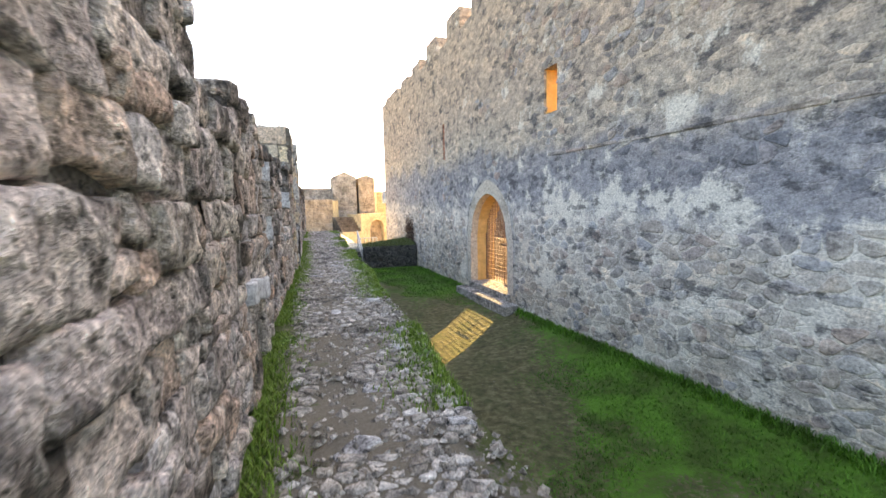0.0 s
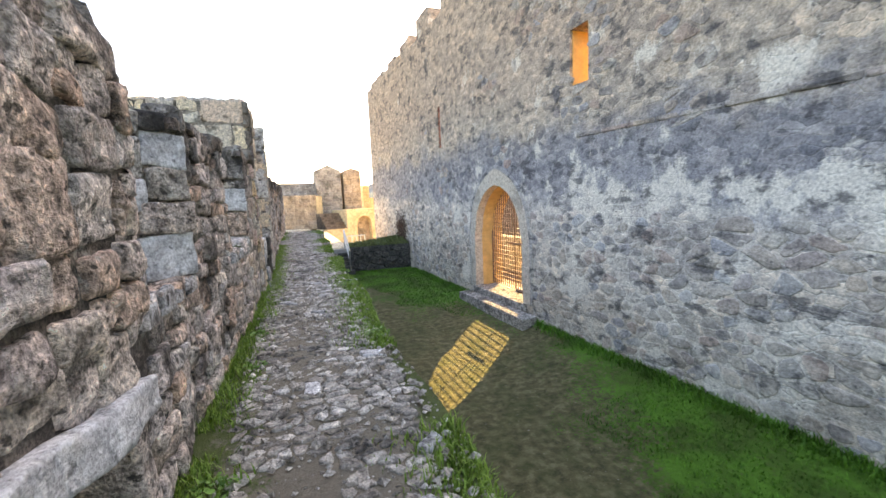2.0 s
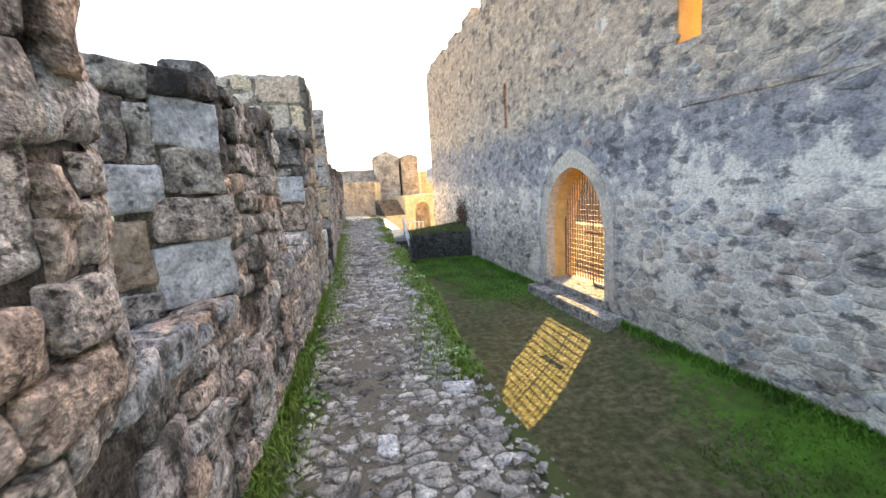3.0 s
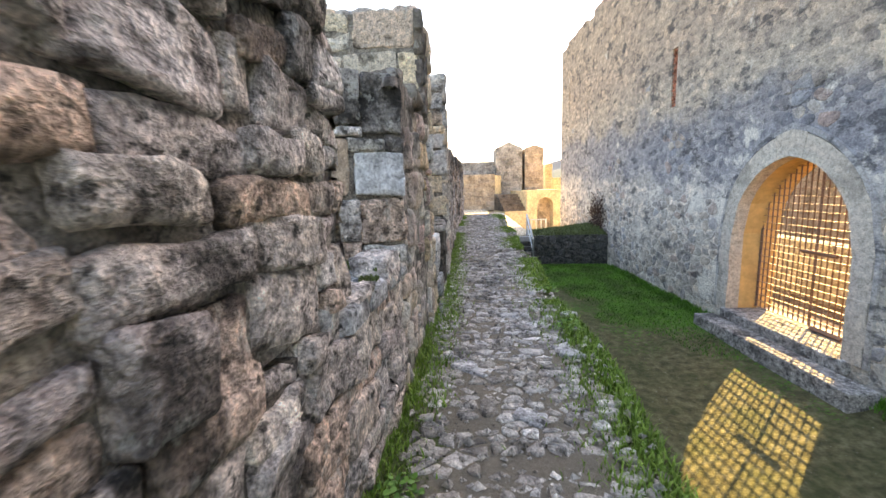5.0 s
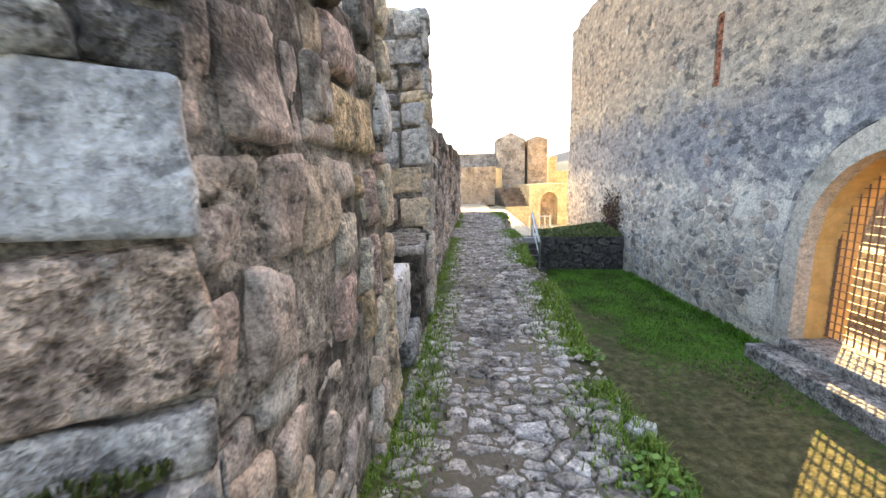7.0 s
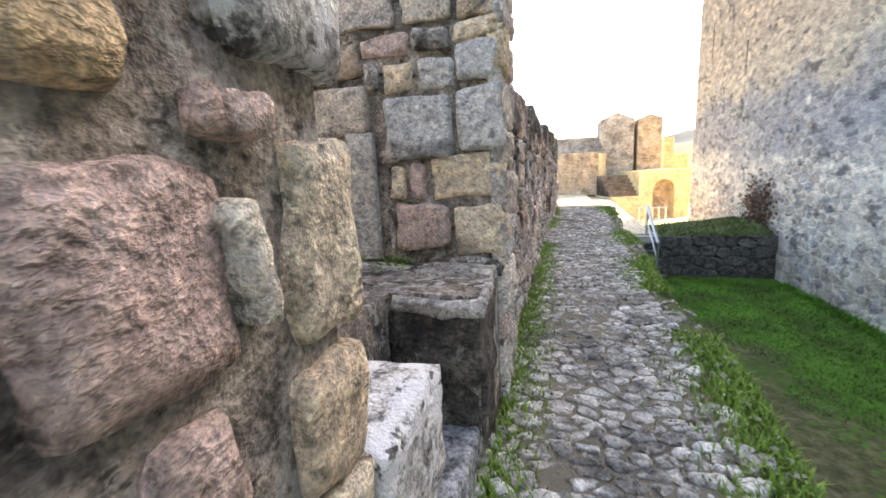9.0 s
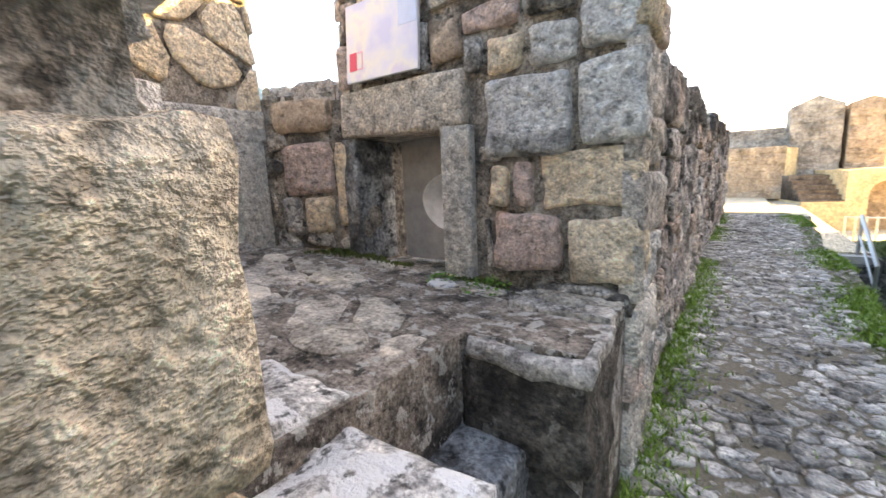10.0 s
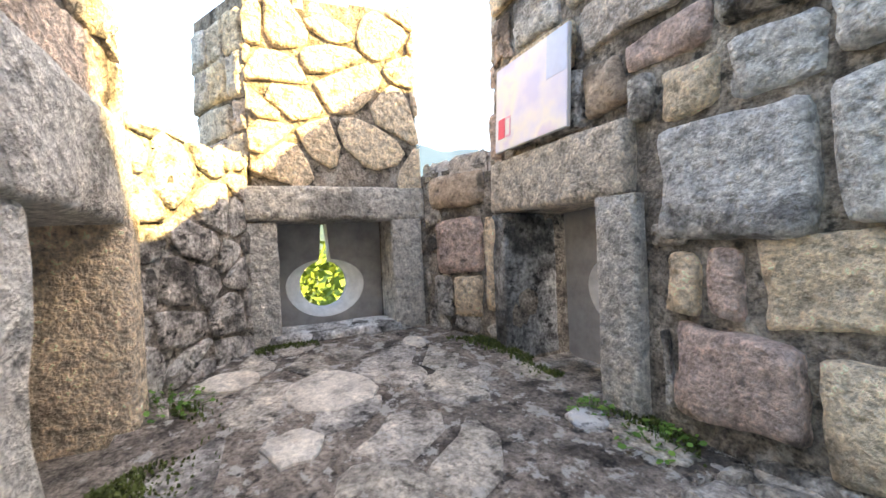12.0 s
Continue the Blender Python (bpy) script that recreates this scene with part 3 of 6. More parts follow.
def coursed(parent, p, q, z0, z1, sw, sh, material, seed, proud=0.03, skip=None, amp=0.026, cut=0.03, ragged=0.0, cell=0.07, gap=0.002):
    """Rough squared stones in uneven courses on an upright face from p to q (the face looks to the right of that line), each a block of its own."""
    rnd = random.Random(seed)
    p, q = Vector((p[0], p[1], 0)), Vector((q[0], q[1], 0))
    full, u = (q - p).length, (q - p).normalized()
    n = Vector((u.y, -u.x, 0))
    turn, z, k = math.degrees(math.atan2(u.y, u.x)), z0, 0
    while z < z1 - 0.03:
        h = sh * rnd.uniform(0.65, 1.4)
        if z1 - z - h < 0.5 * sh:
            h = z1 - z
        a = -rnd.uniform(0.0, 0.5) * sw
        while a < full - 0.02:
            w = sw * rnd.uniform(0.45, 1.6)
            if full - a - w < 0.3 * sw:
                w = full - a
            b0, w0 = max(a, 0.0), a + w - max(a, 0.0)
            cuts = [(z, z + h)]
            if h > 0.9 * sh and rnd.random() < 0.35:
                m = z + h * rnd.uniform(0.35, 0.65)
                cuts = [(z, m), (m, z + h)]
            for c0, c1 in cuts:
                if w0 < 0.06 or (skip and skip(b0 + w0 / 2, (c0 + c1) / 2 - z0)):
                    continue
                dp = 0.20
                c = p + u * (b0 + w0 / 2) + n * (proud * rnd.uniform(-0.2, 1.1) - dp / 2)
                top = c1 + (ragged * rnd.uniform(-1, 1) if c1 > z1 - 0.02 else 0.0)
                e = rnd.uniform(-0.012, 0.012)
                ob = rough_block("stone", c.x - w0 / 2 + gap, c.y - dp / 2, c0 + gap + e, c.x + w0 / 2 - gap, c.y + dp / 2, top - gap + e, material, parent, "", cut=cut * rnd.uniform(0.6, 1.2), amp=amp, cell=cell, seed=seed * 7 + k, turn=turn + rnd.uniform(-4, 4))
                ob.rotation_euler[1] = rnd.uniform(-0.13, 0.13)
                k += 1
            a += w
        z += h


def lump_wall(name, foot, z0, z1, material, label, cell=0.25, amp=0.02, parent=None):
    """A solid stretch of wall with an uneven surface."""
    bm = bmesh.new()
    add_prism(bm, foot, z0, z1)
    for _ in range(4):
        long = [e for e in bm.edges if e.calc_length() > cell * 2]
        if not long:
            break
        bmesh.ops.subdivide_edges(bm, edges=long, cuts=1, use_grid_fill=True)
    for v in bm.verts:
        v.co += noise.noise_vector(v.co * 2.3) * amp
    ob = part(name, bm, material, parent)
    return tagged(ob, label, "wall", kind="structure") if not parent else ob


# ---- the walkway and the courts ----
def path_z(y):
    return -0.06 + 0.015 * y


def path_right(y):
    return 1.0 + 0.022 * max(0, min(y, 22)) + 0.05 * math.sin(y * 1.7)


bm = bmesh.new()
NX, rows = 14, []
for i in range(101):
    y = -4 + i * 0.26
    r = path_right(y)
    row = []
    for j in range(NX + 1):
        x = -0.55 + (r + 0.55) * j / NX
        z = path_z(y) + 0.02 * noise.noise((x * 2, y * 2, 0)) + (-0.06 * max(0, (x - r + 0.45) / 0.45) ** 2 if x > r - 0.45 else 0)
        row.append(bm.verts.new((x, y, z)))
    for z in (-1.1, -2.6):
        row.append(bm.verts.new((r + 0.03, y, z)))
    rows.append(row)
for p, q in zip(rows, rows[1:]):
    for j in range(len(p) - 1):
        bm.faces.new((p[j], p[j + 1], q[j + 1], q[j]))
walkway = tagged(part("pavement", bm, M_PATH, None, "", True), "rough earth and cobble wall-walk with weedy edges", "path", kind="structure")

# cobbles of the walk
def bare(a, b, worn=0.0):
    q = noise.noise((a * 1.3, b * 0.8, 4.0))
    return q > 0.36 + worn or noise.noise((a * 6.5, b * 6.5, 9.0)) > 0.24 + 0.4 * worn or a < 0.03 + 0.1 * noise.noise((0, b * 1.5, 2)) or a > 1.02 + 0.016 * b + 0.14 * noise.noise((3, b * 1.2, 2))


masonry(walkway, (-0.2, -2.0, path_z(-2.0) - 0.006), (1, 0, 0), (0, 1, 0.015), 1.45, 10.2, 0.100, 0.072, M_COBBLE, 5, proud=0.020, name="cobble", near=(0.6, 6.5), limit=170, skip=bare, jitter=0.5, drop=0.30, joint=0.010, chip=0.22, flat=0.8, rough=0.3)
# the far half is laid closer, with larger stones
masonry(walkway, (-0.2, 8.2, path_z(8.2) - 0.006), (1, 0, 0), (0, 1, 0.015), 1.45, 13.2, 0.125, 0.085, M_COBBLE2, 6, proud=0.022, name="cobble", near=(0.6, 1.2), limit=125, skip=lambda a, b: bare(a, b + 10.2, 0.5), jitter=0.5, drop=0.22, joint=0.012, chip=0.22, flat=0.8, rough=0.3)
# loose chips and gravel between the cobbles
rp = random.Random(404)
verts, faces = [], []
for _ in range(9500):
    y = -1.0 + 22.0 * rp.random() ** 1.3
    x = rp.uniform(-0.22, path_right(y) - 0.03)
    q = 0.007 + 0.030 * rp.random() ** 3
    c, k = Vector((x, y, path_z(y) + q * 0.25)), len(verts)
    for d in ((1, 0, 0), (0, 1, 0), (-1, 0, 0), (0, -1, 0), (0, 0, 0.8), (0, 0, -0.8)):
        verts.append(c + Vector([e * q * rp.uniform(0.6, 1.4) for e in d]) + Vector((rp.uniform(-.3, .3), rp.uniform(-.3, .3), 0)) * q)
    faces += [(k + a, k + (a + 1) % 4, k + 4) for a in range(4)] + [(k + (a + 1) % 4, k + a, k + 5) for a in range(4)]
tagged(pydata("gravel", verts, faces, M_COBBLE, walkway, False), kind="stuff")
for k, (x, y, q) in enumerate(((0.86, 5.75, 0.11), (0.90, 4.2, 0.08), (0.42, 3.0, 0.13), (0.92, 8.35, 0.13), (0.18, 8.05, 0.16), (0.55, 9.25, 0.09), (1.16, 9.3, 0.09), (0.3, 5.2, 0.09), (0.75, 3.75, 0.08), (0.5, 7.4, 0.1), (0.86, 2.3, 0.09), (0.2, 2.2, 0.11))):
    b = rough_block("cobble", x - q, y - q * 0.7, path_z(y) - 0.05, x + q, y + q * 0.7, path_z(y) + 0.018, M_PALE2, walkway, "large pale slab", cut=0.03, amp=0.022, cell=0.07, seed=200 + k, turn=37 * k)



def lawn_z(x, y):
    """The court falls away from the fortress wall and rises towards its far end."""
    wall_x = 6.55 - 0.04 * y
    deep = -2.25 + 0.45 * max(0.0, min(1.0, (y - 12) / 9))
    f = max(0.0, min(1.0, (wall_x - x) / 2.2))
    return -1.84 + (deep + 1.84) * f ** 0.6 + 0.03 * noise.noise((x * 0.7, y * 0.7, 3))


bm = bmesh.new()
grid = []
for i in range(60):
    y = -6 + i * 0.475
    grid.append([bm.verts.new((0.9 + j * 0.3, y, lawn_z(0.9 + j * 0.3, y))) for j in range(20)])
for p, q in zip(grid, grid[1:]):
    for j in range(19):
        bm.faces.new((p[j], p[j + 1], q[j + 1], q[j]))
lawn = tagged(part("ground", bm, M_LAWN, None, "", True), "damp court of short grass and bare earth", "lawn", kind="structure")

# ---- the parapet beside the walk ----
UP = (0, 0, 1)


def parapet(name, y0, y1, xa, xb, thick, z0, z1, label, seed, sw=0.27, sh=0.17, ends=(False, False), cap=True, skip=None, wave=0.06, back=(0.0, 0.0), limit=300, material=None, proud=0.038, mortar=None, joint=0.008, chip=0.16, drop=0.16, jitter=0.45, blocks=False):
    """A stretch of parapet along y: solid core, rubble on the walk's side, on its free ends and on top. back: how far each end runs on at the outer face."""
    p, q = Vector((xa, y0, 0)), Vector((xb, y1, 0))
    r, t = Vector((xb - thick, y1 + back[1], 0)), Vector((xa - thick, y0 - back[0], 0))
    inn = Vector((-0.022 if joint < 0.015 else -0.004, 0, 0))
    core = lump_wall(name, [(c.x, c.y) for c in (t + Vector((0, 0.02, 0)), p + inn + Vector((0, 0.02, 0)), q + inn - Vector((0, 0.02, 0)), r - Vector((0, 0.02, 0)))], z0, z1 - 0.05, mortar or M_MORTAR, label, amp=0.012)
    mat = material or M_WALL
    h = z1 - z0
    if blocks:
        coursed(core, p, q, z0, z1 + 0.01, sw, sh, mat, seed, skip=skip, ragged=wave, gap=0.002 if joint < 0.015 else 0.010, cut=0.03 if joint < 0.015 else 0.045, amp=0.030)
    else:
        masonry(core, p + Vector((0, 0, z0)), q - p, UP, (q - p).length, h + 0.05, sw, sh, mat, seed, proud=proud, skip=skip, jitter=jitter, drop=drop, chip=chip, flat=0.88, rough=0.5, joint=joint, top=lambda a: h - 0.05 + wave * math.sin(a * 5 + seed), limit=limit)
    if ends[0]:
        masonry(core, t + Vector((0, 0, z0)), p - t, UP, (p - t).length, h, sw, sh, mat, seed + 1, proud=proud * 0.7, limit=limit, squared=True)
    if ends[1]:
        masonry(core, q + Vector((0, 0, z0)), r - q, UP, (r - q).length, h, sw, sh, mat, seed + 2, proud=proud * 0.7, limit=limit, squared=True)
    if cap:
        masonry(core, (xa - thick, y0 - back[0], z1 - 0.055), (1, 0, 0), (xb - xa, y1 - y0 + back[0], 0), thick, y1 - y0 + back[0], sw * 1.1, sw * 1.2, mat, seed + 3, proud=0.03, limit=limit, skip=lambda a, b: b < back[0] * a / thick + 0.06)
    return core


LOW = 0.96
in_hole = lambda a, b: 7.2 < a < 8.2 and b < 1.18
# the parapet's base is broken by a low drain hole
bm = bmesh.new()
for y0, y1, z0, z1 in ((-4.0, 3.28, -0.35, LOW - 0.05), (3.28, 3.98, 0.55, LOW - 0.05), (3.28, 3.98, -0.35, -0.05), (3.98, 5.35, -0.35, LOW - 0.05)):
    add_box(bm, -1.02, y0, z0, -0.424, y1, z1)
add_box(bm, -1.02, 3.28, -0.06, -0.74, 3.98, 0.56)
base_wall = tagged(part("wall_1", bm, M_MORTAR), "rough rubble parapet base of grey-brown stones", "wall", kind="structure")
coursed(base_wall, (-0.40, -4), (-0.40, 5.35), -0.35, LOW, 0.23, 0.19, M_WALL, 11, skip=in_hole, amp=0.032)
masonry(base_wall, (-1.02, 4.15, LOW - 0.045), (1, 0, 0), (0, 1, 0), 0.64, 1.2, 0.34, 0.3, M_SILL, 19, proud=0.06)
rough_block("jamb_stone", -0.72, 3.96, -0.1, -0.375, 4.10, 0.56, M_WALL, base_wall, seed=8)
lint = rough_block("lintel", -0.62, 2.86, 0.62, -0.345, 4.18, 0.78, M_PALE, base_wall, "pale slanting lintel stone", seed=9, amp=0.026, cell=0.06, cut=0.018)
lint.rotation_euler = (radians(-7), 0, 0)
rough_block("jamb_stone", -0.62, 3.12, -0.1, -0.37, 3.29, 0.66, M_WALL, base_wall, seed=10)
parapet("wall_2", 5.35, 7.7, -0.40, -0.30, 0.62, -0.35, LOW, "rough rubble parapet base of grey-brown stones", 12, cap=False, blocks=True)
parapet("wall_22", 7.7, 9.0, -0.30, -0.26, 0.62, -0.35, LOW, "parapet base of warm granite rubble in pale mortar", 29, cap=False, skip=lambda a, b: a > 0.85 and b > 0.85, material=M_WARM, mortar=M_LIME, sw=0.21, sh=0.23, joint=0.040, proud=0.03, blocks=True)
masonry(bpy.data.objects["wall_2"], (-1.0, 6.6, LOW - 0.06), (1, 0, 0), (0.04, 1, 0), 0.70, 1.25, 0.40, 0.34, M_SILL, 23, proud=0.05)
parapet("wall_3", -4.0, 1.80, -0.36, -0.36, 0.5, LOW, 2.14, "rubble merlon of dark weathered stones", 13, ends=(False, True), sw=0.25, sh=0.21, blocks=True)
parapet("wall_30", 1.80, 2.75, -0.39, -0.39, 0.45, LOW, 1.80, "low broken crenel of rough rubble", 34, sw=0.24, sh=0.20, wave=0.04, blocks=True)
parapet("wall_4", 2.75, 4.30, -0.39, -0.39, 0.45, LOW, 2.10, "rubble merlon with a broken stepped top", 14, ends=(False, True), sw=0.24, sh=0.20, blocks=True)
parapet("wall_5", 5.32, 6.74, -0.40, -0.35, 0.31, LOW, 2.02, "rubble merlon with pale dressed corner blocks", 15, ends=(False, True), back=(0.38, -0.1), mortar=M_LIME2, blocks=True)
parapet("wall_6", 7.86, 9.0, -0.28, -0.25, 0.48, LOW, 2.14, "rubble merlon with a large pale corner block", 26, skip=lambda a, b: a > 0.68 and b < 0.95, back=(0.30, 0.0), sw=0.21, sh=0.23, material=M_WARM, mortar=M_LIME, joint=0.040, proud=0.03, blocks=True)
FAR_LABEL = "long rubble parapet with low merlons"
parapet("wall_7", 11.63, 12.95, -0.2, -0.2, 0.6, -0.2, 2.08, FAR_LABEL, 17, sw=0.36, sh=0.24, wave=0.03, blocks=True)
parapet("wall_26", 12.95, 13.2, -0.22, -0.22, 0.56, -0.2, 1.88, FAR_LABEL, 37, sw=0.30, sh=0.24, wave=0.02)
parapet("wall_27", 13.2, 16.3, -0.2, -0.2, 0.6, -0.2, 2.11, FAR_LABEL, 38, sw=0.38, sh=0.25, wave=0.03, blocks=True)
parapet("wall_28", 16.3, 16.7, -0.22, -0.22, 0.56, -0.2, 1.90, FAR_LABEL, 39, sw=0.30, sh=0.24, wave=0.02)
parapet("wall_8", 16.7, 21.4, -0.2, -0.05, 0.6, -0.2, 2.20, FAR_LABEL, 18, sw=0.38, sh=0.25, wave=0.03)
# squared blocks in the splayed ends of two merlons: fractions along the end, bottom and top
ENDS = {"wall_5": ((-0.76, 4.90), (-0.40, 5.32)), "wall_6": ((-0.76, 7.56), (-0.28, 7.86))}
END_BLOCKS = {
    "wall_5": ((0.08, 0.47, 1.86, 1.99, M_GREYB), (0.47, 0.80, 1.895, 2.0, M_BLACKB), (0.80, 1.03, 1.90, 1.98, M_BLACKB), (0.09, 0.29, 1.61, 1.85, M_WALL), (0.30, 0.47, 1.60, 1.85, M_GREYB), (0.49, 1.02, 1.67, 1.89, M_PALE),
               (0.07, 0.50, 1.395, 1.59, M_PALE), (0.51, 1.03, 1.46, 1.66, M_GREYB), (0.08, 0.37, 1.07, 1.38, M_BROWN), (0.38, 1.03, 1.265, 1.45, M_WALL), (0.38, 1.03, 0.96, 1.255, M_PALE), (0.07, 0.37, 0.93, 1.06, M_GREYB)),
    "wall_6": ((-0.02, 0.17, 1.79, 2.10, M_GREYB), (0.19, 0.54, 1.80, 2.11, M_BLACKB), (0.56, 1.02, 1.75, 2.12, M_BLACKB), (-0.02, 0.36, 1.385, 1.71, M_BROWN), (0.38, 0.78, 1.645, 1.73, M_GREYB), (0.80, 1.02, 1.64, 1.74, M_WALL), (0.20, 0.53, 1.725, 1.785, M_WALL),
               (0.43, 1.03, 1.36, 1.63, M_PALE), (-0.02, 0.19, 1.11, 1.37, M_GREYB), (0.21, 0.45, 1.10, 1.35, M_WALL), (0.47, 1.02, 1.06, 1.35, M_WALL), (0.0, 0.44, 0.93, 1.09, M_WALL), (0.46, 1.0, 0.93, 1.05, M_GREYB)),
}
for own, blocks in END_BLOCKS.items():
    (ax, ay), (bx, by) = ENDS[own]
    an, full, dp = math.atan2(by - ay, bx - ax), math.hypot(bx - ax, by - ay), 0.22
    for k, (f0, f1, z0, z1, mat) in enumerate(blocks):
        f, w = (f0 + f1) / 2, (f1 - f0) * full
        out = 0.030 + 0.014 * math.sin(k * 2.3) - dp / 2
        px, py = ax + f * (bx - ax) + math.sin(an) * out, ay + f * (by - ay) - math.cos(an) * out
        rough_block("corner_block", px - w / 2, py - dp / 2, z0, px + w / 2, py + dp / 2, z1, mat, bpy.data.objects[own], "pale dressed block" if mat == M_PALE else "", seed=20 + k, cut=0.018, amp=0.020, cell=0.045, turn=math.degrees(an))

# ---- the bastion ----
A, B, C, D, E, F = (-0.25, 9.5), (-1.75, 9.53), (-2.35, 9.93), (-2.33, 10.92), (-1.8, 11.13), (-0.17, 11.13)
S1, S2 = (-2.348, 10.05), (-2.335, 10.72)
PIECES = [  # from, to, bottom, top, thickness
    (A, (-0.95, 9.515), -0.3, 2.98, 0.5), ((-0.95, 9.515), (-1.62, 9.527), -0.3, 1.0, 0.5), ((-0.95, 9.515), (-1.62, 9.527), 1.70, 2.98, 0.5),
    ((-1.62, 9.527), B, -0.3, 2.98, 0.5), (B, C, -0.3, 2.08, 0.5),
    (C, S1, -0.3, 1.9, 0.5), (S1, S2, -0.3, 1.10, 0.5), (S1, S2, 1.74, 1.9, 0.5),
    (S2, D, -0.3, 1.9, 0.5), (D, E, -0.3, 2.04, 0.45),
    (E, (-1.72, 11.13), -0.3, 2.97, 0.5), ((-1.72, 11.13), (-1.08, 11.13), -0.3, 0.97, 0.5), ((-1.72, 11.13), (-1.08, 11.13), 1.72, 2.97, 0.5),
    ((-1.08, 11.13), F, -0.3, 2.97, 0.5),
]


def flank(p, q):
    p, q = Vector((*p, 0)), Vector((*q, 0))
    d = (q - p).normalized()
    return p, q, d, Vector((-d.y, d.x, 0))


bm = bmesh.new()
for p, q, z0, z1, th in PIECES:
    p, q, d, out = flank(p, q)
    foot = [p + out * 0.012, q + out * 0.012, q + out * th, p + out * th]
    add_prism(bm, [(c.x, c.y) for c in foot], z0, z1 - 0.03)
# outer corners, and the merlon over the keyhole with its splayed side
for foot, z0, z1 in (([(-1.75, 9.545), (-1.76, 9.03), (-2.05, 9.13)], -0.3, 2.05), ([(-2.36, 9.93), (-2.05, 9.13), (-2.64, 9.52), (-2.85, 9.93)], -0.3, 2.05),
                     ([(-2.345, 10.9), (-2.82, 10.92), (-2.7, 11.2), (-2.52, 11.33), (-2.3, 10.95)], -0.3, 2.0), ([(-1.8, 11.15), (-2.0, 11.53), (-1.95, 11.63), (-1.8, 11.63)], -0.3, 2.0),
                     ([(-2.365, 9.95), (-2.345, 10.52), (-2.85, 10.52), (-2.85, 9.68)], 1.87, 2.98), ([(-2.345, 10.52), (-2.343, 10.90), (-2.85, 10.90), (-2.85, 10.52)], 1.87, 3.0)):
    add_prism(bm, foot[::-1], z0, z1)
bmesh.ops.recalc_face_normals(bm, faces=bm.faces[:])
bastion = tagged(part("wall_9", bm, M_LIME2), "small bastion of squared rubble with loopholes and crenels", "wall", kind="structure")


def facing(p, q, z0, z1, seed, sw=0.34, sh=0.23, skip=None, proud=0.016, inward=True, thick=0.0, top=None, squared=True, mat=None, joint=0.02):
    mat = mat or M_BAST
    p, q, d, out = flank(p, q)
    if not inward:
        p, q, d = q + out * thick, p + out * thick, -d
    masonry(bastion, (p.x, p.y, z0), d, UP, (q - p).length, z1 - z0, sw, sh, mat, seed, proud=proud, skip=skip, joint=0.019, limit=60, squared=squared, flat=0.86, rough=0.6, top=top, jitter=0.45, chip=0.3) if squared else masonry(bastion, (p.x, p.y, z0), d, UP, (q - p).length, z1 - z0, sw, sh, mat, seed, proud=proud, skip=skip, joint=joint, limit=60, flat=0.85, rough=0.4, top=top, jitter=0.48, chip=0.32, drop=0.2)


facing(A, B, 0.8, 2.98, 41, skip=lambda a, b: 0.5 < a < 1.45 and 0.0 < b < 1.2, sw=0.4, sh=0.26)
facing(B, C, 0.85, 2.08, 42, sw=0.20, sh=0.17, squared=False, proud=0.010, mat=M_GREYB, joint=0.010)
facing(C, D, 0.9, 3.0, 43, sw=0.27, sh=0.2, skip=lambda a, b: b < 1.06, top=lambda a: 2.04 if a < 0.58 else 2.10, squared=False, proud=0.010, mat=M_TANB, joint=0.009)
facing(D, E, 0.9, 2.04, 44, sw=0.16, sh=0.13, squared=False, proud=0.008, mat=M_GREYB, skip=lambda a, b: 0.08 < a and 0.24 < b < 1.1)
for k, (f0, f1, z0, z1, mat) in enumerate(((0.20, 0.80, 1.40, 1.71, M_PURPLE), (0.42, 0.80, 1.16, 1.39, M_TANB), (0.12, 0.86, 1.78, 1.98, M_BROWN), (0.84, 1.0, 1.20, 1.70, M_TANB), (0.15, 0.38, 1.14, 1.38, M_GREYB))):
    px, py = D[0] + (f0 + f1) / 2 * (E[0] - D[0]), D[1] + (f0 + f1) / 2 * (E[1] - D[1])
    w, an = (f1 - f0) * math.hypot(E[0] - D[0], E[1] - D[1]), math.atan2(E[1] - D[1], E[0] - D[0])
    px, py = px - math.sin(an) * 0.08, py + math.cos(an) * 0.08
    rough_block("stone", px - w / 2, py - 0.1, z0, px + w / 2, py + 0.1, z1, mat, bastion, "", cut=0.045, amp=0.022, cell=0.06, seed=440 + k, turn=math.degrees(an))
facing(E, F, 2.26, 2.97, 45, sw=0.36, sh=0.24)
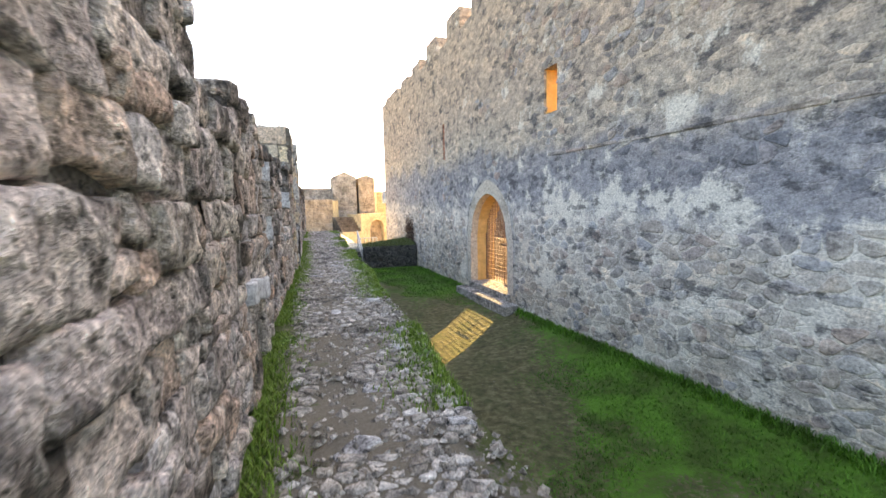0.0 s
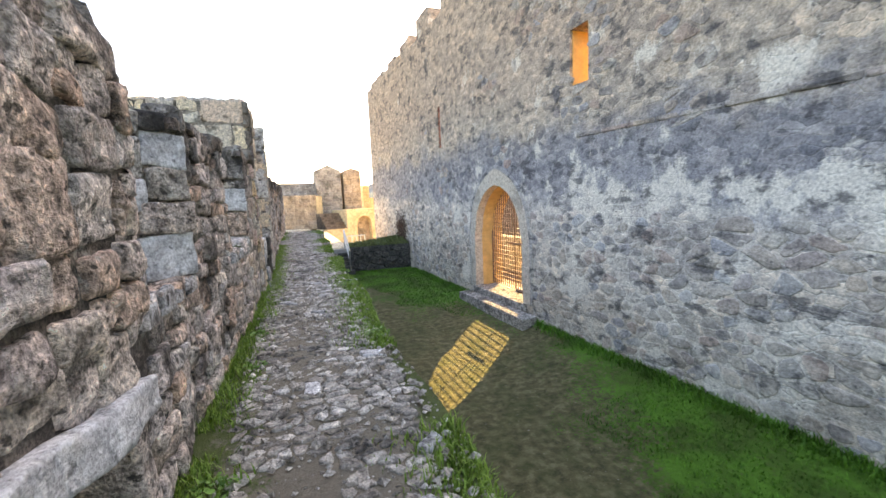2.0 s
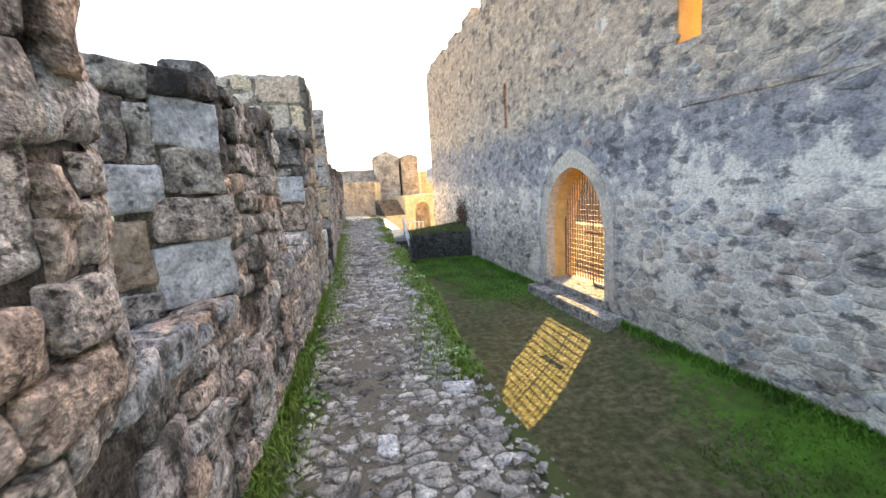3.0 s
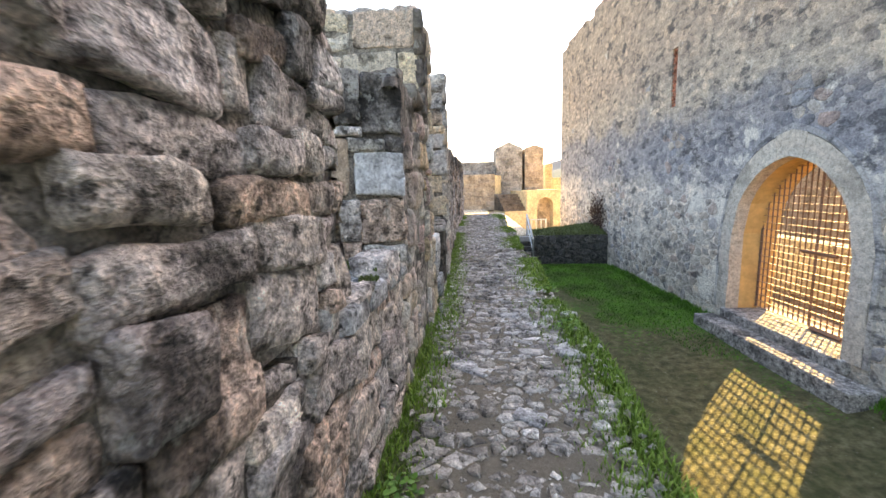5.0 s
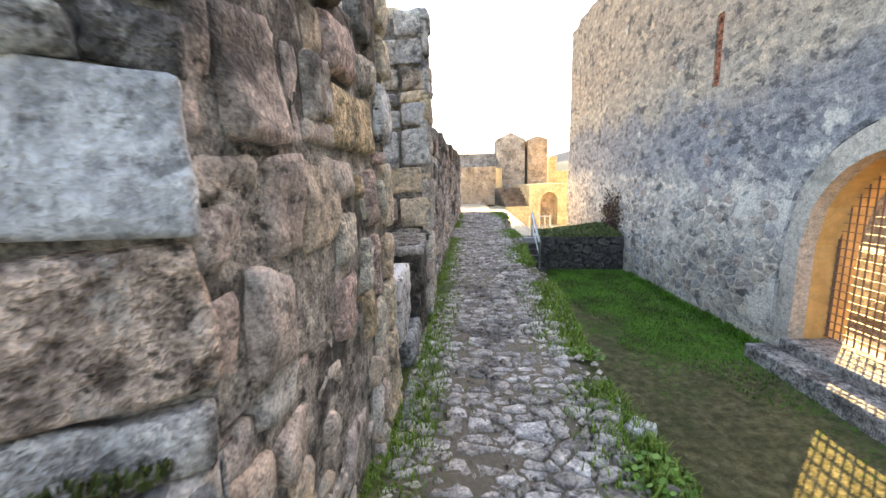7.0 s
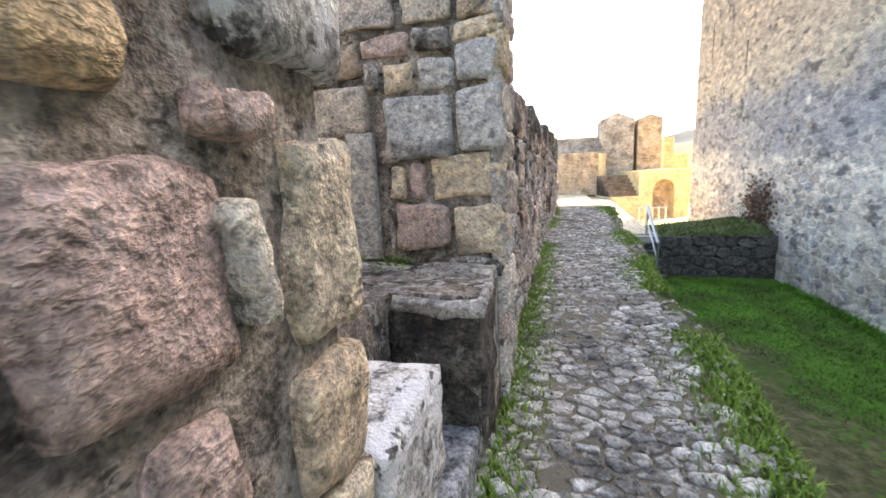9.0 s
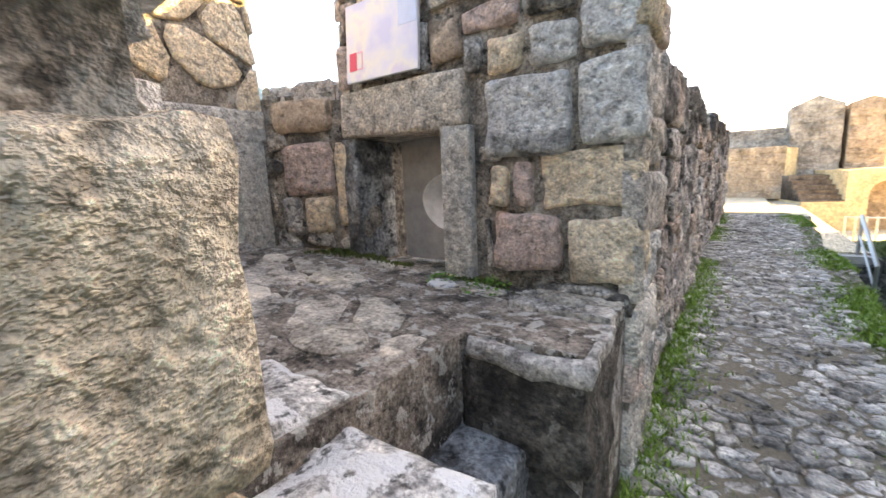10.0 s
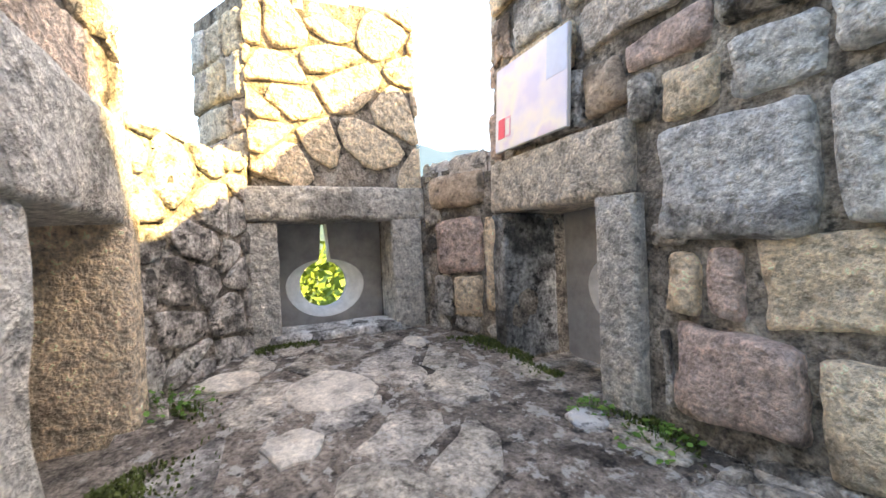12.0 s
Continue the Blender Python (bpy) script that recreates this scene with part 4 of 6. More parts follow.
# the wall beside the walk, stone by stone: from, to, bottom, top
for k, (x0, x1, z0, z1, mat) in enumerate((
        (-0.84, -0.43, 1.56, 1.92, M_COOL), (-0.42, -0.145, 1.585, 1.93, M_COOL), (-0.58, -0.145, 1.31, 1.575, M_TANB), (-0.85, -0.73, 1.31, 1.53, M_TANB), (-0.715, -0.595, 1.30, 1.54, M_PURPLE), (-0.89, -0.76, 1.545, 1.63, M_GREYB),
        (-0.81, -0.45, 1.00, 1.29, M_PURPLE), (-0.44, -0.145, 0.98, 1.30, M_TANB), (-0.84, -0.645, 1.93, 2.10, M_TANB), (-0.63, -0.415, 1.93, 2.11, M_COOL), (-0.405, -0.145, 1.94, 2.16, M_COOL), (-0.96, -0.65, 2.11, 2.25, M_PURPLE), (-0.64, -0.415, 2.12, 2.25, M_GREYB),
        (-0.405, -0.145, 2.17, 2.27, M_TANB), (-1.16, -0.97, 2.02, 2.24, M_BROWN), (-0.955, -0.85, 1.94, 2.10, M_GREYB), (-1.80, -1.70, 2.0, 2.25, M_PURPLE), (-1.69, -1.45, 2.0, 2.12, M_GREYB), (-1.44, -1.17, 2.0, 2.25, M_GREYB), (-1.69, -1.45, 2.13, 2.25, M_TANB), (-0.86, -0.82, 1.0, 1.28, M_GREYB), (-0.60, -0.145, 0.86, 0.97, M_GREYB))):
    rough_block("stone", x0 + 0.008, 11.10 + 0.006 * (k % 3), z0 + 0.008, x1 - 0.008, 11.34, z1 - 0.008, mat, bastion, "", cut=0.035, amp=0.024, cell=0.06, seed=400 + k)
facing(A, B, 0.0, 2.98, 46, inward=False, thick=0.5, sw=0.46, sh=0.30, proud=0.007)
# the free ends towards the walk, the merlon's side, and the tops
masonry(bastion, (-0.25, 8.98, -0.3), (0, 1, 0), UP, 0.30, 3.28, 0.19, 0.24, M_WARM, 47, proud=0.03, jitter=0.4, drop=0.1, joint=0.02, flat=0.86, skip=lambda a, b: 0.85 < b < 2.25)
bm = bmesh.new()
add_box(bm, -0.70, 8.95, -0.3, -0.258, 9.06, 2.10)
part("mortar_bed", bm, M_LIME, bastion)
# the stones beside the corner, one by one: from, to, bottom, top
for k, (y0, y1, z0, z1, mat) in enumerate((
        (9.00, 9.265, 1.225, 1.50, M_PINKS), (8.56, 9.15, 1.56, 1.80, M_OCHRES), (9.18, 9.32, 1.545, 1.615, M_PINKS), (8.83, 8.915, 1.37, 1.49, M_OCHRES), (8.55, 8.81, 1.38, 1.53, M_WARM), (8.58, 8.87, 1.13, 1.35, M_CREAMS),
        (9.08, 9.215, 0.87, 1.20, M_PINKS), (8.89, 8.98, 0.98, 1.21, M_CREAMS), (8.56, 8.83, 0.86, 1.10, M_PINKS), (8.90, 9.06, 0.70, 0.94, M_OCHRES), (9.22, 9.29, 1.27, 1.46, M_CREAMS), (9.10, 9.28, 0.60, 0.85, M_CREAMS),
        (8.95, 9.22, 1.84, 2.02, M_CREAMS), (8.56, 8.90, 1.83, 2.04, M_PINKS), (8.93, 8.985, 1.27, 1.46, M_CREAMS), (9.0, 9.25, 2.05, 2.25, M_WARM))):
    face = -0.305 + 0.0385 * ((y0 + y1) / 2 - 7.7) + 0.030 + 0.008 * math.sin(k * 2.1)
    rough_block("stone", face - 0.2, y0 + 0.006, z0 + 0.006, face, y1 - 0.006, z1 - 0.006, mat, bastion, "", cut=0.045, amp=0.022, cell=0.04, seed=500 + k)
for k, (z0, z1, dy, dx) in enumerate(((-0.3, 0.2, 0.28, 0.4), (0.2, 0.60, 0.22, 0.3), (0.60, 0.90, 0.27, 0.42), (0.90, 1.17, 0.22, 0.36), (1.18, 1.56, 0.185, 0.26), (1.64, 1.95, 0.27, 0.38), (1.96, 2.2, 0.21, 0.28), (2.2, 2.52, 0.27, 0.42), (2.52, 2.96, 0.22, 0.3))):
    rough_block("quoin", -0.21 - dx, 9.545 - dy, z0 + 0.012, -0.21, 9.545, z1 - 0.012, M_SLAB if k == 5 else M_TANQ, bastion, "pale lichened corner stone" if k == 5 else "", cut=0.04, amp=0.024, cell=0.04, seed=300 + k)
masonry(bastion, (-2.05, 9.12, 0.0), (0.3, -0.1, 0), UP, 0.31, 2.05, 0.3, 0.24, M_BAST, 58, proud=0.03, squared=True)
masonry(bastion, (-2.64, 9.51, 0.0), (0.59, -0.39, 0), UP, 0.7, 2.05, 0.3, 0.24, M_BAST, 59, proud=0.03, squared=True)
masonry(bastion, (-0.17, 11.11, -0.3), (0, 1, 0), UP, 0.54, 3.28, 0.4, 0.25, M_BAST, 48, proud=0.03, squared=True)
masonry(bastion, (-2.86, 9.67, 2.05), (0.49, 0.27, 0), UP, 0.56, 0.86, 0.3, 0.22, M_BAST, 49, proud=0.03, squared=True)
for k, (p, q, z, th) in enumerate([(A, B, 2.95, 0.5), (B, C, 2.05, 0.5), ((-2.35, 9.93), (-2.345, 10.5), 2.97, 0.5), ((-2.345, 10.52), D, 2.99, 0.5), (D, E, 2.01, 0.45), (E, F, 2.94, 0.5)]):
    p, q, d, out = flank(p, q)
    masonry(bastion, (p.x, p.y, z), d, out, (q - p).length, th, 0.28, 0.24, M_BAST, 50 + k, proud=0.05)
masonry(bastion, (-1.8, 11.63, 1.7), (0, -1, 0), UP, 0.5, 1.25, 0.3, 0.22, M_BAST, 57, proud=0.03)
# lintels and jambs of the loopholes
rough_block("lintel", -2.60, 9.90, 1.735, -2.315, 10.93, 1.93, M_GRANITE, bastion, "long granite lintel", seed=61, amp=0.010, cut=0.02)
rough_block("lintel", -1.80, 11.08, 1.715, -0.93, 11.45, 1.99, M_BAST, bastion, "massive tan lintel", seed=62, amp=0.012, cut=0.03)
rough_block("lintel", -1.74, 9.15, 1.69, -0.80, 9.56, 2.02, M_GRANITE, bastion, "grey stone lintel", seed=63, amp=0.014, cut=0.03)
rough_block("jamb_stone", -1.085, 11.085, 0.90, -0.915, 11.42, 1.72, M_GRANITE, bastion, "upright pale granite jamb", seed=64, amp=0.007, cut=0.015)
rough_block("jamb_stone", -1.83, 11.10, 0.95, -1.715, 11.44, 1.72, M_STEP, bastion, seed=65, amp=0.008, cut=0.015)
rough_block("jamb_stone", -2.60, 10.71, 1.05, -2.31, 10.90, 1.74, M_GRANITE, bastion, "upright pale granite jamb", seed=66, amp=0.007, cut=0.015)
rough_block("jamb_stone", -2.60, 9.87, 1.05, -2.325, 10.06, 1.74, M_GRANITE, bastion, seed=67, amp=0.010, cut=0.02)
rough_block("jamb_stone", -0.97, 9.16, 0.9, -0.72, 9.545, 1.70, M_GRANITE, bastion, seed=68, amp=0.012, cut=0.02)
rough_block("jamb_stone", -1.78, 9.16, 0.9, -1.60, 9.56, 1.72, M_TANQ, bastion, "upright tan granite jamb", seed=69, amp=0.010, cut=0.02)
rough_block("sill_stone", -2.58, 10.0, 1.02, -2.30, 10.74, 1.115, M_SLAB, bastion, seed=70, amp=0.01, cut=0.02)


def keyhole(name, m, w, h, label, thick=0.13):
    """A loophole plate: a round hole, flared inside, with a slot above it. Local x across, y outwards, z up, the round hole's centre at the origin."""
    bm = bmesh.new()
    n = 72
    rings = [[], [], [], []]
    for i in range(n):
        an = 2 * math.pi * (i + 0.5) / n
        c, s = math.cos(an), math.sin(an)
        ro = min(w / 2 / max(abs(c), 1e-6), (h * 0.62 if s > 0 else h * 0.38) / max(abs(s), 1e-6))
        slot = min(0.030 / max(abs(c), 1e-6), 0.40 / s) if s > 0.5 else 0
        slot = min(slot, ro * 0.97)
        flare = 1 / math.sqrt((c / 0.245) ** 2 + (s / (0.165 if s > 0 else 0.205)) ** 2)
        rf, rb = max(flare, slot), max(0.150, slot)
        for k, (r, y) in enumerate(((min(ro, 9), 0), (min(rf, ro * 0.98), 0), (rb, thick * 0.75), (rb, thick))):
            rings[k].append((r * c, y, r * s))

    def band(bm, pairs):
        for a, b in pairs:
            va, vb = [bm.verts.new(p) for p in a], [bm.verts.new(p) for p in b]
            for i in range(n):
                j = (i + 1) % n
                bm.faces.new((va[i], vb[i], vb[j], va[j]))
        bmesh.ops.remove_doubles(bm, verts=bm.verts[:], dist=1e-5)
        bmesh.ops.recalc_face_normals(bm, faces=bm.faces[:])
        return bm
    ob = part(name, band(bm, [(rings[0], rings[1]), (rings[2], rings[3])]), M_PLATE, bastion, label)
    ob.matrix_basis = m
    # the flare's pale colour stands for light from outside
    part("rim", band(bmesh.new(), [(rings[1], rings[2])]), M_RIM, ob, "flare of the round hole, outside light put into its pale colour", True)
    return ob


keyhole("loophole_plate", pose(-2.66, 10.36, 1.345, 0, 0, 90), 0.80, 0.72, "smooth grey slab with a keyhole loophole")
keyhole("loophole_plate", pose(-1.24, 11.44, 1.34, 0, 0, 0), 0.80, 1.02, "smooth grey slab with a keyhole loophole")
keyhole("loophole_plate", pose(-1.29, 9.20, 1.34, 0, 0, 180), 0.80, 1.02, "smooth grey slab with a keyhole loophole")

# platform and steps
bm = bmesh.new()
for foot in ([(-0.62, 9.5), (-0.62, 11.15), (-1.8, 11.15), (-1.8, 9.5)], [(-1.8, 9.5), (-1.8, 11.15), (-2.4, 10.9), (-2.4, 9.92)], [(-0.19, 10.53), (-0.19, 11.15), (-0.62, 11.15), (-0.62, 10.53)]):
    add_prism(bm, foot, -0.3, [0.925 + 0.085 * max(0, -x - 0.62) for x, y in foot])
platform = tagged(part("floor", bm, M_FLOOR), "raised bastion platform of worn stone and mortar", "floor", kind="structure")
sparse = random.Random(9)
masonry(platform, (-2.25, 9.58, 0.925 + 0.085 * 1.63 + 0.003), (1.63, 0, -0.085 * 1.63), (0, 1, 0), 1.6, 1.5, 0.27, 0.22, M_PAVE, 72, proud=0.004, skip=lambda a, b: sparse.random() < 0.45, jitter=0.5, drop=0.3, joint=0.03, chip=0.34, flat=0.9)
for k, (x, y, rx, ry, mat) in enumerate(((-1.61, 10.18, 0.20, 0.16, M_FLAG), (-1.26, 10.01, 0.10, 0.09, M_FLAG), (-1.64, 10.50, 0.13, 0.10, M_PAVE), (-1.89, 9.83, 0.10, 0.12, M_FLAG), (-2.03, 10.71, 0.08, 0.06, M_FLAG), (-1.45, 10.66, 0.17, 0.13, M_PAVE), (-1.0, 10.93, 0.07, 0.07, M_SLAB), (-0.95, 10.2, 0.15, 0.12, M_PAVE))):
    bm = bmesh.new()
    rim = [1 + 0.3 * noise.noise((math.cos(a * 0.449) * 1.3 + k * 5, math.sin(a * 0.449) * 1.3, k)) for a in range(14)]
    rings = [[bm.verts.new((rx * s * r * math.cos(a * 0.449), ry * s * r * math.sin(a * 0.449), zz - 0.085 * rx * s * r * math.cos(a * 0.449))) for a, r in enumerate(rim)] for s, zz in ((1.04, -0.03), (1.0, 0.008), (0.9, 0.015))]
    for lo, hi in zip(rings, rings[1:]):
        for a in range(14):
            bm.faces.new((lo[a], lo[(a + 1) % 14], hi[(a + 1) % 14], hi[a]))
    bm.faces.new(rings[2])
    part("flagstone", bm, mat, platform).location = (x, y, 0.925 + 0.085 * (-x - 0.62))
masonry(platform, (-0.62, 10.84, 0.93), (1, 0, 0), (0, 1, 0), 0.44, 0.28, 0.3, 0.12, M_PAVE, 73, proud=0.02)
rough_block("step", -0.66, 9.95, 0.2, -0.36, 10.56, 0.56, M_STEP, platform, "worn blue-grey stone step", seed=3, cell=0.05, cut=0.03, amp=0.026)
rough_block("step", -0.40, 9.98, -0.1, -0.19, 10.54, 0.29, M_STEP, platform, "worn blue-grey stone step", seed=4, cell=0.05, cut=0.03, amp=0.026)
rough_block("kerb_block", -0.64, 9.56, 0.4, -0.20, 9.98, 0.86, M_SLAB, platform, "white lichen-covered block", seed=5, cell=0.05, cut=0.03, amp=0.026)
# near-black blocks below the paler slab
rough_block("kerb_block", -0.62, 10.505, 0.50, -0.165, 10.82, 0.85, M_BLACK, platform, "black block below a grey slab", seed=6, cell=0.05, cut=0.03, amp=0.026)
rough_block("kerb_block", -0.60, 10.50, 0.84, -0.160, 10.83, 0.925, M_PAVE, platform, "grey lichen-speckled slab", seed=15, cell=0.05, cut=0.03, amp=0.026)
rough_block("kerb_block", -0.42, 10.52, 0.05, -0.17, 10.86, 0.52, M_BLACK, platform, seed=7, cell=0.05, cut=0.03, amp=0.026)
rough_block("kerb_block", -1.12, 9.56, 0.80, -0.62, 9.99, 0.955, M_SLAB, platform, "white lichen-covered block", seed=12, cell=0.05, cut=0.03, amp=0.026)
rough_block("kerb_block", -0.20, 9.02, -0.2, -0.13, 9.98, 0.1, M_STEP, platform, seed=14, cell=0.05, cut=0.03, amp=0.026)

# ---- the great building ----
LEAN_B = 0.04


def at_b(u, depth, z):
    """A point of the building's wall: u along it, depth into it."""
    return Vector((6.55 - LEAN_B * u + depth, u + LEAN_B * depth, z))


def arch(u, half, spring, rise, mid):
    """Underside of a pointed arch."""
    r = (half * half + rise * rise) / (2 * half)
    return spring + math.sqrt(max(0.0, r * r - (r - half + abs(u - mid)) ** 2))


D_MID, D_HALF, D_SPRING, D_RISE, D_SILL = 13.11, 1.41, 0.20, 1.62, -1.5
THICK = 0.95
SLOTS = [(9.25, 9.80, 3.72, 4.88), (17.2, 17.46, 3.4, 4.95), (24.5, 24.62, 4.0, 5.0), (27.4, 27.52, 5.1, 6.5)]


# ruined merlons along the wall's top: from, to, top
MERLONS = [(-6.0, 2.2, 9.0), (3.2, 6.0, 9.0), (7.1, 9.6, 9.05), (10.7, 14.3, 9.1), (15.4, 16.75, 8.95), (18.0, 19.4, 8.85), (20.4, 21.8, 8.62), (22.7, 24.0, 8.55), (24.9, 27.9, 8.48)]


def roof_z(u):
    for a, b, z in MERLONS:
        if a < u < b:
            return z + 0.09 * noise.noise((u * 2.3, 0.5, 1.0))
    return (8.12 if u < 22 else 8.34) + 0.05 * noise.noise((u * 3.0, 2.5, 1.0))


us = sorted([-6.0 + 0.19 * i for i in range(185)] + [e for sl in SLOTS for e in sl[:2]] + [e for me in MERLONS for e in me[:2]] + [D_MID - D_HALF + D_HALF * i / 12 for i in range(25)])
us = [u for k, u in enumerate(us) if k == 0 or u - us[k - 1] > 1e-4]
bm = bmesh.new()


def slab(bm, u0, u1, b0, b1, t0, t1, d0=0.0, d1=THICK):
    c = [at_b(u0, d0, b0), at_b(u1, d0, b1), at_b(u1, d1, b1), at_b(u0, d1, b0), at_b(u0, d0, t0), at_b(u1, d0, t1), at_b(u1, d1, t1), at_b(u0, d1, t0)]
    v = [bm.verts.new(p) for p in c]
    for f in ((0, 1, 5, 4), (1, 2, 6, 5), (2, 3, 7, 6), (3, 0, 4, 7), (4, 5, 6, 7), (3, 2, 1, 0)):
        bm.faces.new([v[i] for i in f])


for u0, u1 in zip(us, us[1:]):
    m = (u0 + u1) / 2
    top = roof_z(m)
    hit_slot = [sl for sl in SLOTS if sl[0] < m < sl[1]]
    if abs(m - D_MID) < D_HALF:
        slab(bm, u0, u1, arch(u0, D_HALF, D_SPRING, D_RISE, D_MID), arch(u1, D_HALF, D_SPRING, D_RISE, D_MID), top, top)
        slab(bm, u0, u1, -2.3, -2.3, D_SILL, D_SILL)
    elif hit_slot:
        slab(bm, u0, u1, -2.3, -2.3, hit_slot[0][2], hit_slot[0][2])
        slab(bm, u0, u1, hit_slot[0][3], hit_slot[0][3], top, top)
        if hit_slot[0][0] > 12:
            slab(bm, u0, u1, hit_slot[0][2], hit_slot[0][2], hit_slot[0][3], hit_slot[0][3], 0.35 if hit_slot[0][0] > 20 else 0.06, 0.9)
    else:
        slab(bm, u0, u1, -2.3, -2.3, top, top)
bmesh.ops.recalc_face_normals(bm, faces=bm.faces[:])
fort = tagged(part("wall_10", bm, M_RENDER), "tall fortress wall of worn lime-rendered rubble", "wall", kind="structure")


def off_fort(a, b):
    u, z = a + 1.0, b - 1.95
    if abs(u - D_MID) < D_HALF + 0.36 and z < arch(max(D_MID - D_HALF, min(D_MID + D_HALF, u)), D_HALF, D_SPRING, D_RISE, D_MID) + 0.4:
        return True
    if any(sl[0] - 0.12 < u < sl[1] + 0.12 and sl[2] - 0.12 < z < sl[3] + 0.12 for sl in SLOTS):
        return True
    return z > roof_z(u) - 0.15 or noise.noise((u * 0.5, z * 0.7, 7)) > ((-0.1 if u < 12 else -0.42) if z > 2.9 else -0.36 if z > 0.9 else 0.2 + 0.2 * (u < 9)) or noise.noise((u * 1.9, z * 2.4, 3)) > 0.30


# going along -u keeps the outside on the stones' front
masonry(fort, at_b(29.0, 0.0, -1.95), at_b(0, 0, 0) - at_b(1, 0, 0), UP, 30.0, 11.0, 0.29, 0.21, M_FORT, 81, proud=0.010, skip=lambda a, b: off_fort(28.0 - a, b), near=(22.0, 1.2), rough=0.6, jitter=0.44, drop=0.16, joint=0.022, chip=0.28, flat=0.84)
# a thin string course
masonry(fort, at_b(9.6, 0.0, 2.60), at_b(0, 0, 0) - at_b(1, 0, 0.012), UP, 9.0, 0.09, 0.55, 0.09, M_FORT, 83, proud=0.022, limit=40, name="string_stone", squared=True, joint=0.006)

# the pointed doorway: dressed surround, reveal coloured ochre for bounced sunlight, sill steps, gate
doorway = tagged(new("door_1"), "pointed stone doorway with an iron lattice gate", "doorway", kind="structure")
doorway.location = at_b(D_MID, 0, D_SILL)


def arch_ring(k, n, extra):
    """Point k of n along the doorway's outline, widened by extra; from the near jamb's foot over the point to the far jamb's foot."""
    half, rise = D_HALF + extra, D_RISE + extra * 1.35
    js = n // 3
    if k <= js:
        return D_MID - half, D_SILL + (D_SPRING - D_SILL) * k / js
    if k >= n - js:
        return D_MID + half, D_SILL + (D_SPRING - D_SILL) * (n - k) / js
    f = (k - js) / (n - 2 * js) * 2 - 1
    u = D_MID + half * f
    return u, arch(u, half, D_SPRING, rise, D_MID)


def outline_band(name, e0, e1, d0, d1, material, k0, k1, n, label=""):
    bm = bmesh.new()
    prev = None
    for k in range(k0, k1 + 1):
        (ua, za), (ub, zb) = arch_ring(k, n, e0), arch_ring(k, n, e1)
        cur = [bm.verts.new(at_b(u, d, z) - doorway.location) for u, z, d in ((ua, za, d0), (ub, zb, d0), (ub, zb, d1), (ua, za, d1))]
        if prev:
            for i in range(4):
                j = (i + 1) % 4
                bm.faces.new((prev[i], prev[j], cur[j], cur[i]))
        else:
            bm.faces.new(cur)
        prev = cur
    bm.faces.new(prev[::-1])
    bmesh.ops.recalc_face_normals(bm, faces=bm.faces[:])
    return part(name, bm, material, doorway, label)


N_OUT = 60
for k in range(0, N_OUT, 4):
    outline_band("voussoir", -0.03, 0.30 + 0.02 * (k % 8 > 3), -0.045 - 0.008 * (k % 3), 0.22, M_SURROUND, k, k + 4, N_OUT)
outline_band("drip_moulding", 0.32, 0.40, -0.05, 0.05, M_FORT, 0, N_OUT, N_OUT)
outline_band("reveal", -0.02, 0.05, 0.22, 0.97, M_BOUNCE_OCHRE, 0, N_OUT, N_OUT, "smooth plaster reveal, bounced sunlight put into its ochre colour")
for d0, d1, z0, z1, u0, u1, lab in ((-0.12, 0.75, -1.72, -1.49, D_MID - 1.5, D_MID + 1.5, "worn pale threshold"), (-0.55, -0.10, -2.15, -1.70, D_MID - 2.1, D_MID + 1.75, "long worn doorstep")):
    p, q = at_b(u0, d0, z0), at_b(u1, d1, z1)
    st = rough_block("doorstep", p.x, p.y, z0, p.x + d1 - d0, p.y + u1 - u0, z1, M_STEP2, doorway, lab, seed=33, cut=0.03, amp=0.012)
    st.location -= doorway.location
    st.location.x -= LEAN_B * (u1 - u0) / 2
    st.rotation_euler = (0, 0, LEAN_B)


def rod(bm, a, b, r):
    """A thin square bar from a to b."""
    a, b = Vector(a), Vector(b)
    d = (b - a).normalized()
    s = d.orthogonal().normalized() * r
    t = d.cross(s)
    lo, hi = [[bm.verts.new(p + c) for c in (s + t, t - s, -s - t, s - t)] for p in (a, b)]
    bm.faces.new(lo[::-1])
    bm.faces.new(hi)
    for i in range(4):
        bm.faces.new((lo[i], lo[(i + 1) % 4], hi[(i + 1) % 4], hi[i]))


GATE_D = 0.62
gate = tagged(new("lattice_gate"), "two-leaf gate of rusty iron lattice in the doorway", "gate")
gate.location = at_b(D_MID, GATE_D, D_SILL + 0.02)


def bar(name, pts, r, label=""):
    bm = bmesh.new()
    for a, b in pts:
        rod(bm, at_b(*a) - gate.location, at_b(*b) - gate.location, r)
    return part(name, bm, M_IRON, gate, label)


